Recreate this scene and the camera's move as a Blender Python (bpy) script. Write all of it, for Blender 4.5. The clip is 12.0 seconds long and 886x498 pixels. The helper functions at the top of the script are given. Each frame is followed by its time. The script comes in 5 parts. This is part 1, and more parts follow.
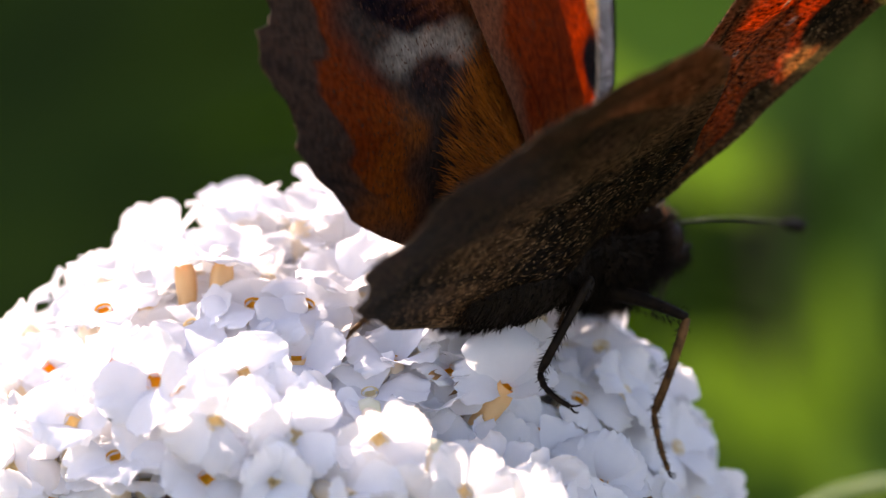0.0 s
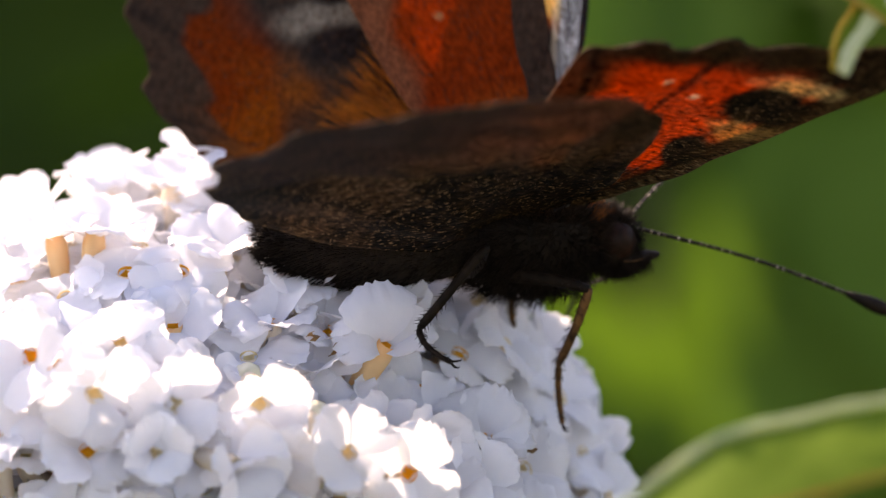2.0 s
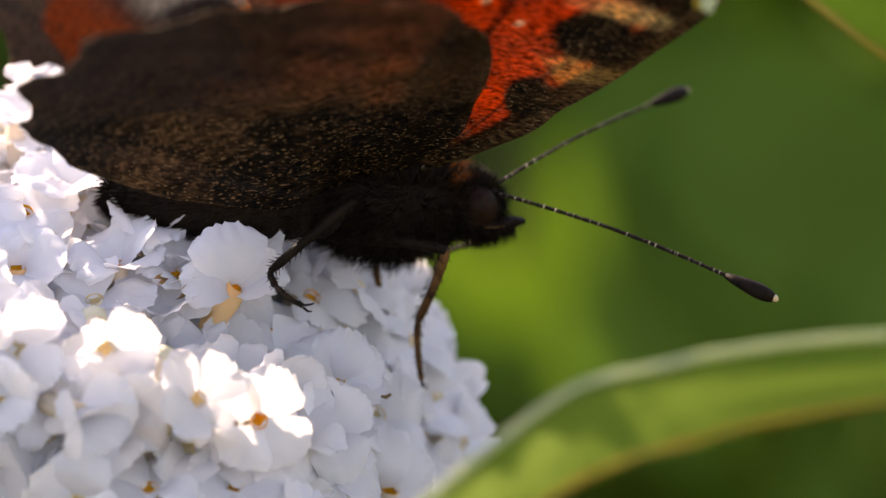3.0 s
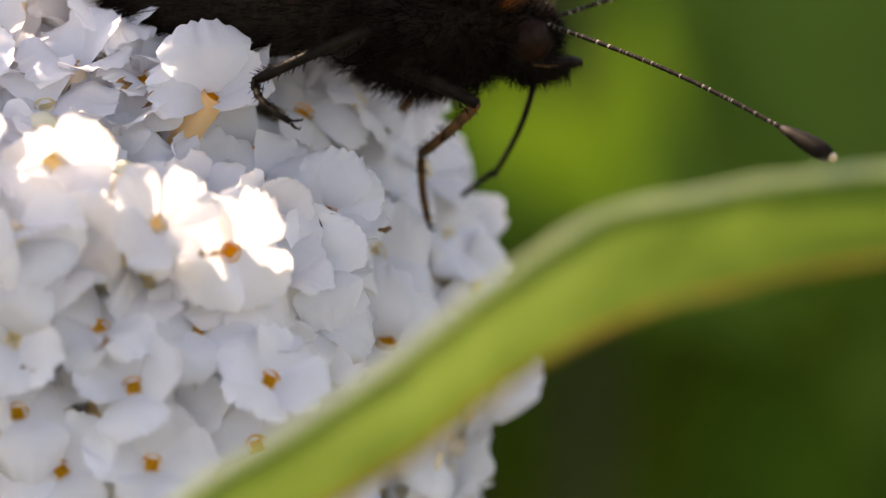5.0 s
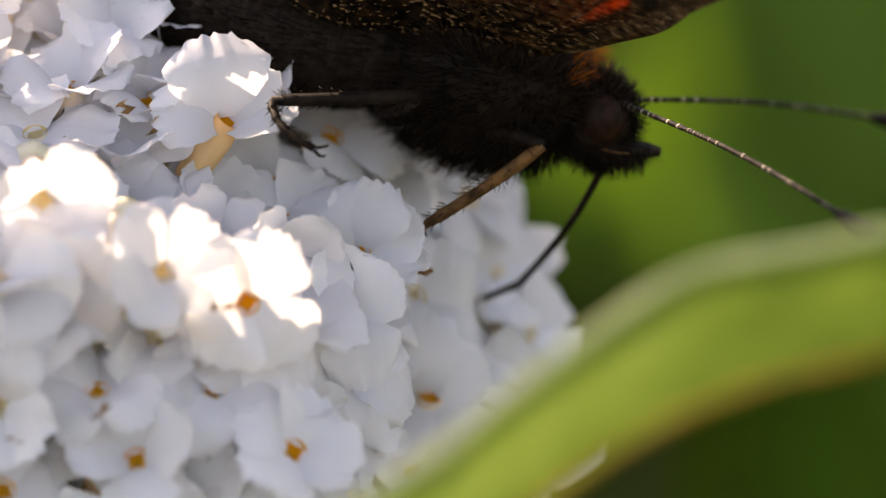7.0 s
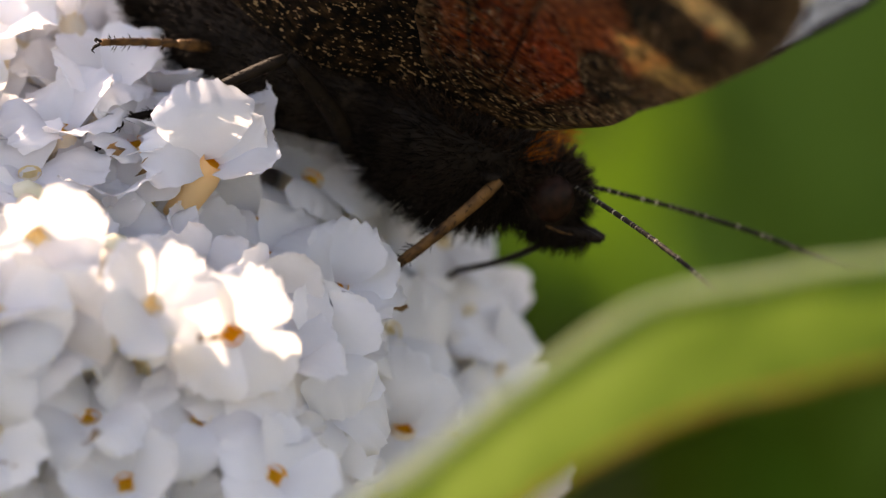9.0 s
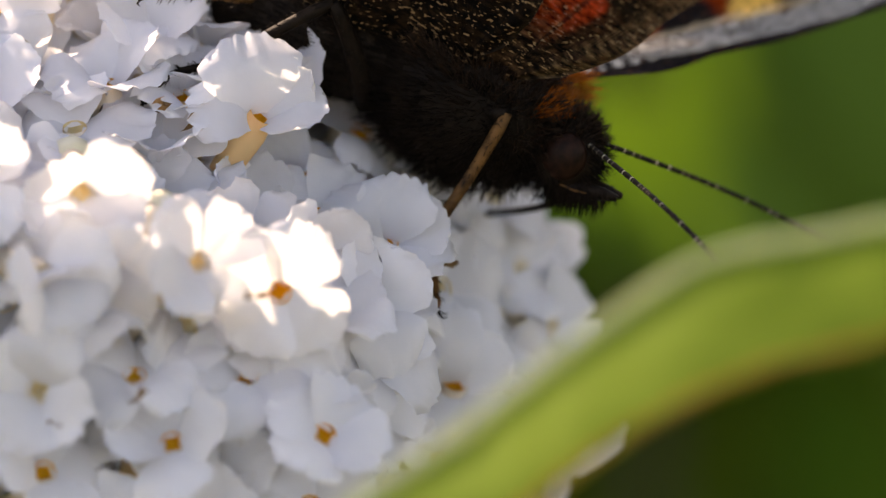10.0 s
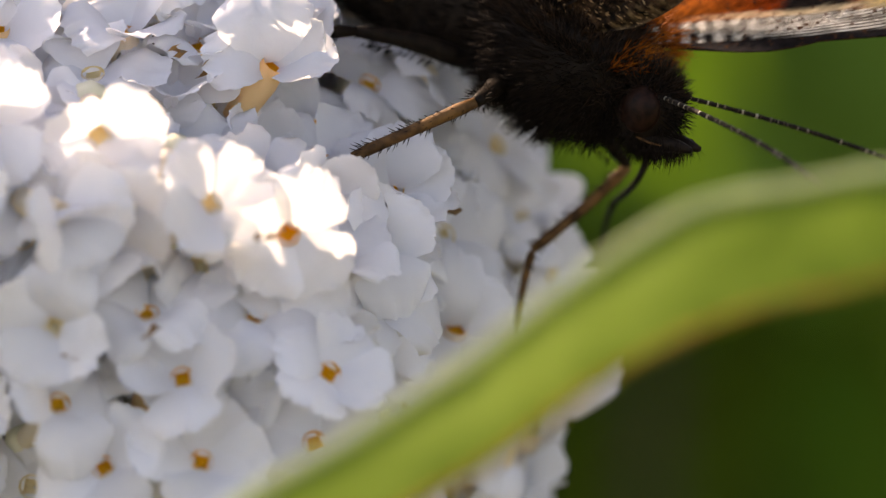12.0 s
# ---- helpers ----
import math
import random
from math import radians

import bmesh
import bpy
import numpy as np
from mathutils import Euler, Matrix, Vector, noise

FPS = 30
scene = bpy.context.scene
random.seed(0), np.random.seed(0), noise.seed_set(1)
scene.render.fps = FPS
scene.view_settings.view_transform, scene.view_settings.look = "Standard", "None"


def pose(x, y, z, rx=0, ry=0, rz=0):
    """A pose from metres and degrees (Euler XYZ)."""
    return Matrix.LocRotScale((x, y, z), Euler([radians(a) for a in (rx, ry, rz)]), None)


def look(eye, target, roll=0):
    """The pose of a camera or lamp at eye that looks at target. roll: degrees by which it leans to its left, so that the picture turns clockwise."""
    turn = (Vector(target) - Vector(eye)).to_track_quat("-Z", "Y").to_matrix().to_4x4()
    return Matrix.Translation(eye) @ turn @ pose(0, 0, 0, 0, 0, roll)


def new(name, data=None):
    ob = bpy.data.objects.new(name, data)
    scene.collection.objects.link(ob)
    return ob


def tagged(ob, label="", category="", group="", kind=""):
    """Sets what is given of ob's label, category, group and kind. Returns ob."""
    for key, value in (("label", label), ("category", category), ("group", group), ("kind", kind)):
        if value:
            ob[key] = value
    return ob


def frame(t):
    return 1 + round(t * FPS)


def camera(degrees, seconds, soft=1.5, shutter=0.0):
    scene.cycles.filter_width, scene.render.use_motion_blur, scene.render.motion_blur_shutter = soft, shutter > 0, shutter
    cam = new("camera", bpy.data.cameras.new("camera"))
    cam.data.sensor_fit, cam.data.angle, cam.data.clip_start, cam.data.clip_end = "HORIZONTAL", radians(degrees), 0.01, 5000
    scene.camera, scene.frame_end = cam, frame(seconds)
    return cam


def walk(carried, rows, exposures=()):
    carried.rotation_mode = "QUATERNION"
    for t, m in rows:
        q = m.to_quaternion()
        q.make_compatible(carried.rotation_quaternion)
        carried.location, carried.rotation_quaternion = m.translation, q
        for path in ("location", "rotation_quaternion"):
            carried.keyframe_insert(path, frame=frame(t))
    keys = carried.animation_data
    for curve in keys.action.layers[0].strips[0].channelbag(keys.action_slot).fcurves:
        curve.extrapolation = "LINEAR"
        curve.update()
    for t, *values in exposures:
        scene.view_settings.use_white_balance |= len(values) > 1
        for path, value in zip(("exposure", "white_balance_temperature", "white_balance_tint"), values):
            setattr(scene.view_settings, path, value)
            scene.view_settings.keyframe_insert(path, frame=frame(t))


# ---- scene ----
MM = 0.001  # the plan below is in millimetres

# ---- camera ----
cam = camera(14.0, 12.0, soft=1.3)
insect_root = new("butterfly")
cam.data.dof.use_dof, cam.data.dof.aperture_fstop = True, 34.0  # focus on the proud floret, set with the flower head
CAM = (
    (0, 5.01, -170.59, 31.71, 0.06, -5.11, -0.52),
    (0.5, 4.87, -171.48, 31.92, -0.52, -5.33, 1.31),
    (1, 4.75, -171.96, 32.00, -0.92, -5.52, 1.81),
    (1.5, 4.72, -171.05, 32.05, -1.35, -5.71, 1.60),
    (2, 4.88, -169.46, 31.85, -2.23, -5.90, 1.84),
    (2.5, 4.98, -167.05, 31.82, -3.51, -6.30, 1.95),
    (3, 5.12, -165.33, 31.80, -4.52, -7.05, 1.43),
    (3.5, 5.24, -164.31, 31.71, -4.39, -7.97, -0.49),
    (3.7, 5.24, -164.48, 31.70, -4.22, -8.36, -0.94),
    (5.3, 9.30, -137.11, 26.46, -2.88, -9.26, -0.04),
    (5.5, 9.30, -133.90, 26.45, -2.67, -9.34, -0.06),
    (6, 9.22, -128.42, 26.50, -2.33, -9.48, -0.12),
    (6.5, 9.26, -125.78, 26.39, -2.30, -9.62, 0.44),
    (7, 9.38, -126.00, 26.28, -2.72, -9.47, 0.24),
    (7.2, 9.56, -126.69, 26.19, -3.47, -9.35, 0.05),
    (9, 8.96, -131.77, 26.44, -3.14, -8.51, -0.11),
    (9.5, 8.99, -131.99, 26.40, -3.11, -8.80, 0.04),
    (10, 9.10, -129.99, 26.26, -2.34, -9.26, 0.14),
    (10.5, 9.05, -130.91, 26.26, -1.53, -9.39, 0.05),
    (11, 9.17, -131.71, 26.26, -1.63, -9.64, 0.89),
    (11.5, 9.13, -132.95, 26.33, -1.82, -9.84, 0.56),
    (12, 9.12, -134.21, 26.32, -2.04, -9.81, -0.80),
)
EXPOSURE = ((0, 1.82, 8000, 28), (1.5, 1.82, 8100, 29), (2.5, 1.9, 8800, 30), (3.7, 1.9, 9000, 28), (5.3, 1.88, 9500, 26), (7.2, 1.88, 9500, 26), (9.0, 1.84, 9600, 26), (12, 1.76, 9600, 26))


def cam_pose(x, y, z, yaw, pitch, roll):
    return pose(x * MM, y * MM, z * MM, 90 + pitch, roll, yaw)


walk(cam, [(t, cam_pose(*p)) for t, *p in CAM], EXPOSURE)

# ---- sky and sun ----
SUN = Vector((-0.58, 0.53, 0.62)).normalized()
world = bpy.data.worlds.new("sky")
scene.world = world
world.use_nodes = True
wn = world.node_tree.nodes
sky = wn.new("ShaderNodeTexSky")
sky.sky_type, sky.sun_disc = "NISHITA", False
sky.sun_elevation, sky.sun_rotation = math.asin(SUN.z), math.atan2(SUN.x, SUN.y)
wn["Background"].inputs["Strength"].default_value = 0.135
world.node_tree.links.new(sky.outputs[0], wn["Background"].inputs["Color"])
sun_data = bpy.data.lights.new("sun", "SUN")
sun_data.energy, sun_data.angle, sun_data.color = 4.0, radians(0.5), (1.0, 0.95, 0.86)
sun = new("sun", sun_data)
sun.matrix_world = look(SUN * 3, (0, 0, 0))


# ---- materials ----
def material(name):
    m = bpy.data.materials.new(name)
    m.use_nodes = True
    m.node_tree.nodes.clear()
    return m, m.node_tree.nodes, m.node_tree.links


def put(nodes, kind, **values):
    n = nodes.new(kind)
    for key, value in values.items():
        n.inputs[key.replace("_", " ")].default_value = value
    return n


def noise_ramp(nodes, links, scale, stops, detail=4.0, coord="Object", stretch=(1, 1, 1)):
    """A noise of that many features per metre, through a colour ramp."""
    tc = nodes.new("ShaderNodeTexCoord")
    mp = nodes.new("ShaderNodeMapping")
    mp.inputs["Scale"].default_value = stretch
    links.new(tc.outputs[coord], mp.inputs["Vector"])
    nz = put(nodes, "ShaderNodeTexNoise", Scale=scale, Detail=detail)
    links.new(mp.outputs[0], nz.inputs["Vector"])
    rp = nodes.new("ShaderNodeValToRGB")
    while len(rp.color_ramp.elements) < len(stops):
        rp.color_ramp.elements.new(0.5)
    for el, (pos, col) in zip(rp.color_ramp.elements, stops):
        el.position, el.color = pos, (*col, 1)
    links.new(nz.outputs["Fac"], rp.inputs[0])
    return rp, nz


def bump_from(nodes, links, source, strength, distance):
    b = put(nodes, "ShaderNodeBump", Strength=strength, Distance=distance)
    links.new(source, b.inputs["Height"])
    return b


def leafy(name, stops, scale, translucent, through_tint, rough=0.5, gloss=0.25, bump=0.3, stretch=(1, 1, 1), coord="Object", bump_mm=0.05):
    """A thin living surface: diffuse and translucent with a little gloss."""
    m, n, l = material(name)
    rp, nz = noise_ramp(n, l, scale, stops, coord=coord, stretch=stretch)
    info = n.new("ShaderNodeObjectInfo")
    hsv = n.new("ShaderNodeHueSaturation")
    mr = n.new("ShaderNodeMapRange")
    mr.inputs["To Min"].default_value, mr.inputs["To Max"].default_value = 0.9, 1.08
    l.new(info.outputs["Random"], mr.inputs["Value"])
    l.new(mr.outputs[0], hsv.inputs["Value"])
    l.new(rp.outputs[0], hsv.inputs["Color"])
    fine = put(n, "ShaderNodeTexNoise", Scale=scale * 7, Detail=3.0)
    tc = n.new("ShaderNodeTexCoord")
    l.new(tc.outputs["Object"], fine.inputs["Vector"])
    bp = bump_from(n, l, fine.outputs["Fac"], bump, bump_mm * MM)
    pr = put(n, "ShaderNodeBsdfPrincipled", Roughness=rough)
    pr.inputs["Specular IOR Level"].default_value = gloss
    l.new(hsv.outputs[0], pr.inputs["Base Color"])
    l.new(bp.outputs[0], pr.inputs["Normal"])
    tr = n.new("ShaderNodeBsdfTranslucent")
    mul = n.new("ShaderNodeMixRGB")
    mul.blend_type = "MULTIPLY"
    mul.inputs[0].default_value = 1.0
    mul.inputs[2].default_value = (*through_tint, 1)
    l.new(hsv.outputs[0], mul.inputs[1])
    l.new(mul.outputs[0], tr.inputs["Color"])
    mix = n.new("ShaderNodeMixShader")
    mix.inputs[0].default_value = translucent
    l.new(pr.outputs[0], mix.inputs[1])
    l.new(tr.outputs[0], mix.inputs[2])
    out = n.new("ShaderNodeOutputMaterial")
    l.new(mix.outputs[0], out.inputs["Surface"])
    return m


def solid(name, stops, scale, rough=0.6, gloss=0.3, bump=0.4, bump_mm=0.05, detail=5.0, stretch=(1, 1, 1), sheen=0.0):
    m, n, l = material(name)
    rp, nz = noise_ramp(n, l, scale, stops, detail=detail, stretch=stretch)
    pr = put(n, "ShaderNodeBsdfPrincipled", Roughness=rough)
    pr.inputs["Specular IOR Level"].default_value = gloss
    pr.inputs["Sheen Weight"].default_value = sheen
    l.new(rp.outputs[0], pr.inputs["Base Color"])
    fine = put(n, "ShaderNodeTexNoise", Scale=scale * 5, Detail=3.0)
    tc = n.new("ShaderNodeTexCoord")
    l.new(tc.outputs["Object"], fine.inputs["Vector"])
    bp = bump_from(n, l, fine.outputs["Fac"], bump, bump_mm * MM)
    l.new(bp.outputs[0], pr.inputs["Normal"])
    out = n.new("ShaderNodeOutputMaterial")
    l.new(pr.outputs[0], out.inputs["Surface"])
    return m


def wing_scales(name, translucent, shine, rough, glint, contrast, stretch):
    """Wing scales: the pattern lies in the mesh's colours; grain, striae and painted glints come on top."""
    m, n, l = material(name)
    at = n.new("ShaderNodeAttribute")
    at.attribute_name = "pattern"
    glow = n.new("ShaderNodeAttribute")
    glow.attribute_name = "seen_through"
    tc = n.new("ShaderNodeTexCoord")
    fine = put(n, "ShaderNodeTexNoise", Scale=5000.0, Detail=4.0)
    mp = n.new("ShaderNodeMapping")
    mp.inputs["Scale"].default_value = stretch
    l.new(tc.outputs["Object"], mp.inputs["Vector"])
    l.new(mp.outputs[0], fine.inputs["Vector"])
    speck = put(n, "ShaderNodeTexNoise", Scale=8000.0, Detail=1.0)
    l.new(mp.outputs[0], speck.inputs["Vector"])
    mr = n.new("ShaderNodeMapRange")
    mr.inputs["From Min"].default_value, mr.inputs["From Max"].default_value = 0.3, 0.7
    mr.inputs["To Min"].default_value, mr.inputs["To Max"].default_value = 1 - contrast, 1 + contrast
    l.new(fine.outputs["Fac"], mr.inputs["Value"])
    mul = n.new("ShaderNodeVectorMath")
    mul.operation = "SCALE"
    l.new(at.outputs["Color"], mul.inputs[0])
    l.new(mr.outputs[0], mul.inputs["Scale"])
    # a few scales painted bright, as glints of light on the wing
    st = n.new("ShaderNodeMapRange")
    st.inputs["From Min"].default_value, st.inputs["From Max"].default_value = 0.625, 0.69
    l.new(speck.outputs["Fac"], st.inputs["Value"])
    light = n.new("ShaderNodeMixRGB")
    light.inputs[2].default_value = (*glint, 1)
    l.new(st.outputs[0], light.inputs[0])
    l.new(mul.outputs[0], light.inputs[1])
    bp = bump_from(n, l, fine.outputs["Fac"], 1.0, 0.05 * MM)
    pr = put(n, "ShaderNodeBsdfPrincipled", Roughness=rough)
    pr.inputs["Specular IOR Level"].default_value = shine
    l.new(light.outputs[0], pr.inputs["Base Color"])
    l.new(bp.outputs[0], pr.inputs["Normal"])
    tr = n.new("ShaderNodeBsdfTranslucent")
    gl = n.new("ShaderNodeVectorMath")
    gl.operation = "SCALE"
    l.new(glow.outputs["Color"], gl.inputs[0])
    l.new(mr.outputs[0], gl.inputs["Scale"])
    l.new(gl.outputs[0], tr.inputs["Color"])
    l.new(bp.outputs[0], tr.inputs["Normal"])
    mix = n.new("ShaderNodeMixShader")
    mix.inputs[0].default_value = translucent
    l.new(pr.outputs[0], mix.inputs[1])
    l.new(tr.outputs[0], mix.inputs[2])
    out = n.new("ShaderNodeOutputMaterial")
    l.new(mix.outputs[0], out.inputs["Surface"])
    return m


PETAL = leafy("white_petal", [(0.25, (0.755, 0.80, 0.90)), (0.6, (0.84, 0.865, 0.93))], 500, 0.48, (1.0, 0.95, 0.86), rough=0.55, gloss=0.2, bump=0.35, bump_mm=0.06)
PEACH = leafy("peach_tube", [(0.3, (0.82, 0.50, 0.20)), (0.62, (0.86, 0.66, 0.38))], 300, 0.4, (1.0, 0.8, 0.5), rough=0.6)
TUBE = leafy("cream_tube", [(0.3, (0.84, 0.74, 0.56)), (0.62, (0.87, 0.84, 0.76))], 300, 0.35, (1.0, 0.8, 0.5), rough=0.6)
THROAT = leafy("orange_throat", [(0.3, (0.80, 0.38, 0.015)), (0.65, (0.90, 0.58, 0.05))], 900, 0.4, (1.0, 0.6, 0.2), rough=0.6)
PALE_THROAT = leafy("cream_throat", [(0.3, (0.80, 0.66, 0.36)), (0.65, (0.86, 0.80, 0.60))], 900, 0.3, (1.0, 0.85, 0.5), rough=0.6)
CALYX = leafy("pale_calyx", [(0.3, (0.62, 0.60, 0.44)), (0.65, (0.74, 0.72, 0.58))], 500, 0.2, (0.9, 1.0, 0.5))
WILTED = leafy("wilted_petal", [(0.3, (0.16, 0.08, 0.03)), (0.65, (0.38, 0.24, 0.12))], 700, 0.2, (1, 0.7, 0.4))
LEAF = leafy("grey_green_leaf", [(0.28, (0.145, 0.245, 0.024)), (0.55, (0.18, 0.285, 0.030)), (0.75, (0.225, 0.305, 0.038))], 160, 0.6, (1.0, 1.0, 0.3), rough=0.65, gloss=0.1, bump=0.5, bump_mm=0.15)
LEAF_RIM = leafy("downy_leaf_rim", [(0.3, (0.42, 0.50, 0.27)), (0.65, (0.52, 0.58, 0.36))], 400, 0.35, (1.0, 1.0, 0.5), rough=0.95, gloss=0.05)
LEAF_EDGE = leafy("yellowed_leaf_edge", [(0.3, (0.26, 0.21, 0.03)), (0.65, (0.40, 0.29, 0.06))], 300, 0.4, (1.0, 0.9, 0.4), rough=0.9, gloss=0.05)
STEM = solid("downy_stem", [(0.3, (0.18, 0.20, 0.10)), (0.65, (0.30, 0.30, 0.18))], 300, rough=0.8)
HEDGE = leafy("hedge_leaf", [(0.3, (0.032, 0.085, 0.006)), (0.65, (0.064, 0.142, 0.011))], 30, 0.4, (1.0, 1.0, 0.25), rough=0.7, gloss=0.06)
# the hedge leaf again, brighter: sunlight is put into its colour
HEDGE_PALE = leafy("hedge_leaf_painted_sunlit", [(0.3, (0.085, 0.175, 0.024)), (0.65, (0.122, 0.235, 0.036))], 30, 0.5, (1.0, 1.0, 0.35), rough=0.7, gloss=0.06)
BARK = solid("dark_bark", [(0.3, (0.012, 0.012, 0.006)), (0.65, (0.03, 0.028, 0.012))], 60, rough=0.9, bump=0.8, bump_mm=2)
SOIL = solid("garden_soil", [(0.3, (0.03, 0.028, 0.015)), (0.6, (0.06, 0.065, 0.025))], 25, rough=0.95, bump=0.8, bump_mm=8)
CHITIN = solid("dark_brown_chitin", [(0.3, (0.004, 0.003, 0.0025)), (0.65, (0.014, 0.009, 0.006))], 2500, rough=0.6, gloss=0.08, bump=0.5, bump_mm=0.04)
BROWN_LEG = solid("brown_leg", [(0.3, (0.026, 0.012, 0.005)), (0.65, (0.15, 0.073, 0.026))], 1800, rough=0.6, gloss=0.15, bump=0.5, bump_mm=0.04)
ABDOMEN = solid("brown_abdomen_scales", [(0.3, (0.004, 0.003, 0.0025)), (0.65, (0.018, 0.012, 0.008))], 2200, rough=0.7, gloss=0.12, bump=0.8, bump_mm=0.08, stretch=(3, 1, 1))
FUR_DARK = solid("dark_hair", [(0.3, (0.004, 0.003, 0.0025)), (0.65, (0.013, 0.0085, 0.006))], 900, rough=0.65, gloss=0.06)
FUR_RUST = solid("rust_hair", [(0.3, (0.18, 0.040, 0.004)), (0.65, (0.42, 0.115, 0.008))], 900, rough=0.6, gloss=0.1)
FUR_BROWN = solid("brown_hair", [(0.3, (0.010, 0.006, 0.004)), (0.65, (0.030, 0.015, 0.008))], 900, rough=0.6, gloss=0.15)
EYE = solid("brown_eye", [(0.3, (0.006, 0.003, 0.002)), (0.65, (0.020, 0.008, 0.005))], 4000, rough=0.45, gloss=0.08, bump=0.2, bump_mm=0.02)
PALE_TIP = solid("cream_club_tip", [(0.3, (0.50, 0.36, 0.20)), (0.65, (0.66, 0.52, 0.34))], 2000, rough=0.6)
ANTENNA = solid("ringed_antenna", [(0.5, (0.010, 0.007, 0.005)), (0.58, (0.03, 0.022, 0.013)), (0.66, (0.38, 0.34, 0.26))], 7500, rough=0.6, gloss=0.08, bump=0.3, bump_mm=0.03, detail=1.0, stretch=(1, 0.05, 0.05))
WING_UPPER = wing_scales("wing_upper_scales", 0.15, 0.03, 0.85, (0.05, 0.022, 0.012), 0.4, (1, 0.5, 1))
WING_UNDER = wing_scales("wing_under_scales", 0.55, 0.10, 0.5, (0.42, 0.27, 0.15), 0.98, (0.55, 1, 1))


# ---- building helpers ----
def mesh_of(name, verts, faces, materials, slots=None, smooth=True):
    """A mesh from vertices in millimetres."""
    me = bpy.data.meshes.new(name)
    me.from_pydata([tuple(c * MM for c in v) for v in verts], [], faces)
    for m in materials:
        me.materials.append(m)
    if slots:
        me.polygons.foreach_set("material_index", slots)
    me.polygons.foreach_set("use_smooth", [smooth] * len(me.polygons))
    me.update()
    return me


def part(name, me, parent=None, label="", m=None):
    ob = new(name, me)
    ob.parent = parent
    if m is not None:
        ob.matrix_basis = m
    if label:
        tagged(ob, label)
    return ob


def mmpose(x, y, z, rx=0, ry=0, rz=0):
    return pose(x * MM, y * MM, z * MM, rx, ry, rz)


def aim(base, way, up=(0, 0, 1)):
    """A pose at base (mm) whose x axis points along way."""
    x = Vector(way).normalized()
    y = Vector(up).cross(x)
    if y.length < 1e-4:
        y = Vector((0, 1, 0))
    y.normalize()
    z = x.cross(y)
    m = Matrix((x, y, z)).transposed().to_4x4()
    m.translation = Vector(base) * MM
    return m


def lathe(path, radii, sides=12, squash=1.0, close=True):
    """Rings round a path of points: verts and faces."""
    verts, faces = [], []
    pts = [Vector(p) for p in path]
    side = None
    for i, p in enumerate(pts):
        d = (pts[min(i + 1, len(pts) - 1)] - pts[max(i - 1, 0)]).normalized()
        if side is None:
            side = d.orthogonal().normalized()
        side = (side - d * side.dot(d)).normalized()
        other = d.cross(side)
        for k in range(sides):
            a = 2 * math.pi * k / sides
            verts.append(p + radii[i] * (math.cos(a) * side + squash * math.sin(a) * other))
    for i in range(len(pts) - 1):
        for k in range(sides):
            a, b = i * sides + k, i * sides + (k + 1) % sides
            faces.append((a, b, b + sides, a + sides))
    if close:
        faces.append(tuple(range(sides))[::-1])
        faces.append(tuple(range((len(pts) - 1) * sides, len(pts) * sides)))
    return verts, faces


def hairs(rng, roots, length, thick, curl=0.25):
    """Thin tapering bent hairs: roots are (place, direction)."""
    verts, faces = [], []
    for p, d in roots:
        p, d = Vector(p), Vector(d).normalized()
        s = d.orthogonal().normalized()
        s.rotate(Matrix.Rotation(rng.uniform(0, 6.28), 3, d))
        ln = length * rng.uniform(0.5, 1.25)
        bend = d.orthogonal().normalized() * ln * rng.uniform(-curl, curl) + Vector((-0.3, 0, -0.15)) * ln * rng.uniform(0, curl * 2)
        t = d.cross(s)
        b = len(verts)
        for a in range(3):
            c, q = math.cos(a * 2.094), math.sin(a * 2.094)
            verts.append(p + (c * s + q * t) * thick)
        mid = p + d * ln * 0.55 + bend * 0.35
        for a in range(3):
            c, q = math.cos(a * 2.094), math.sin(a * 2.094)
            verts.append(mid + (c * s + q * t) * thick * 0.7)
        verts.append(p + d * ln + bend)
        for a in range(3):
            e = (a + 1) % 3
            faces.append((b + a, b + e, b + 3 + e, b + 3 + a))
            faces.append((b + 3 + a, b + 3 + e, b + 6))
    return verts, faces


def lerp_table(x, table):
    return float(np.interp(x, [a for a, _ in table], [b for _, b in table]))


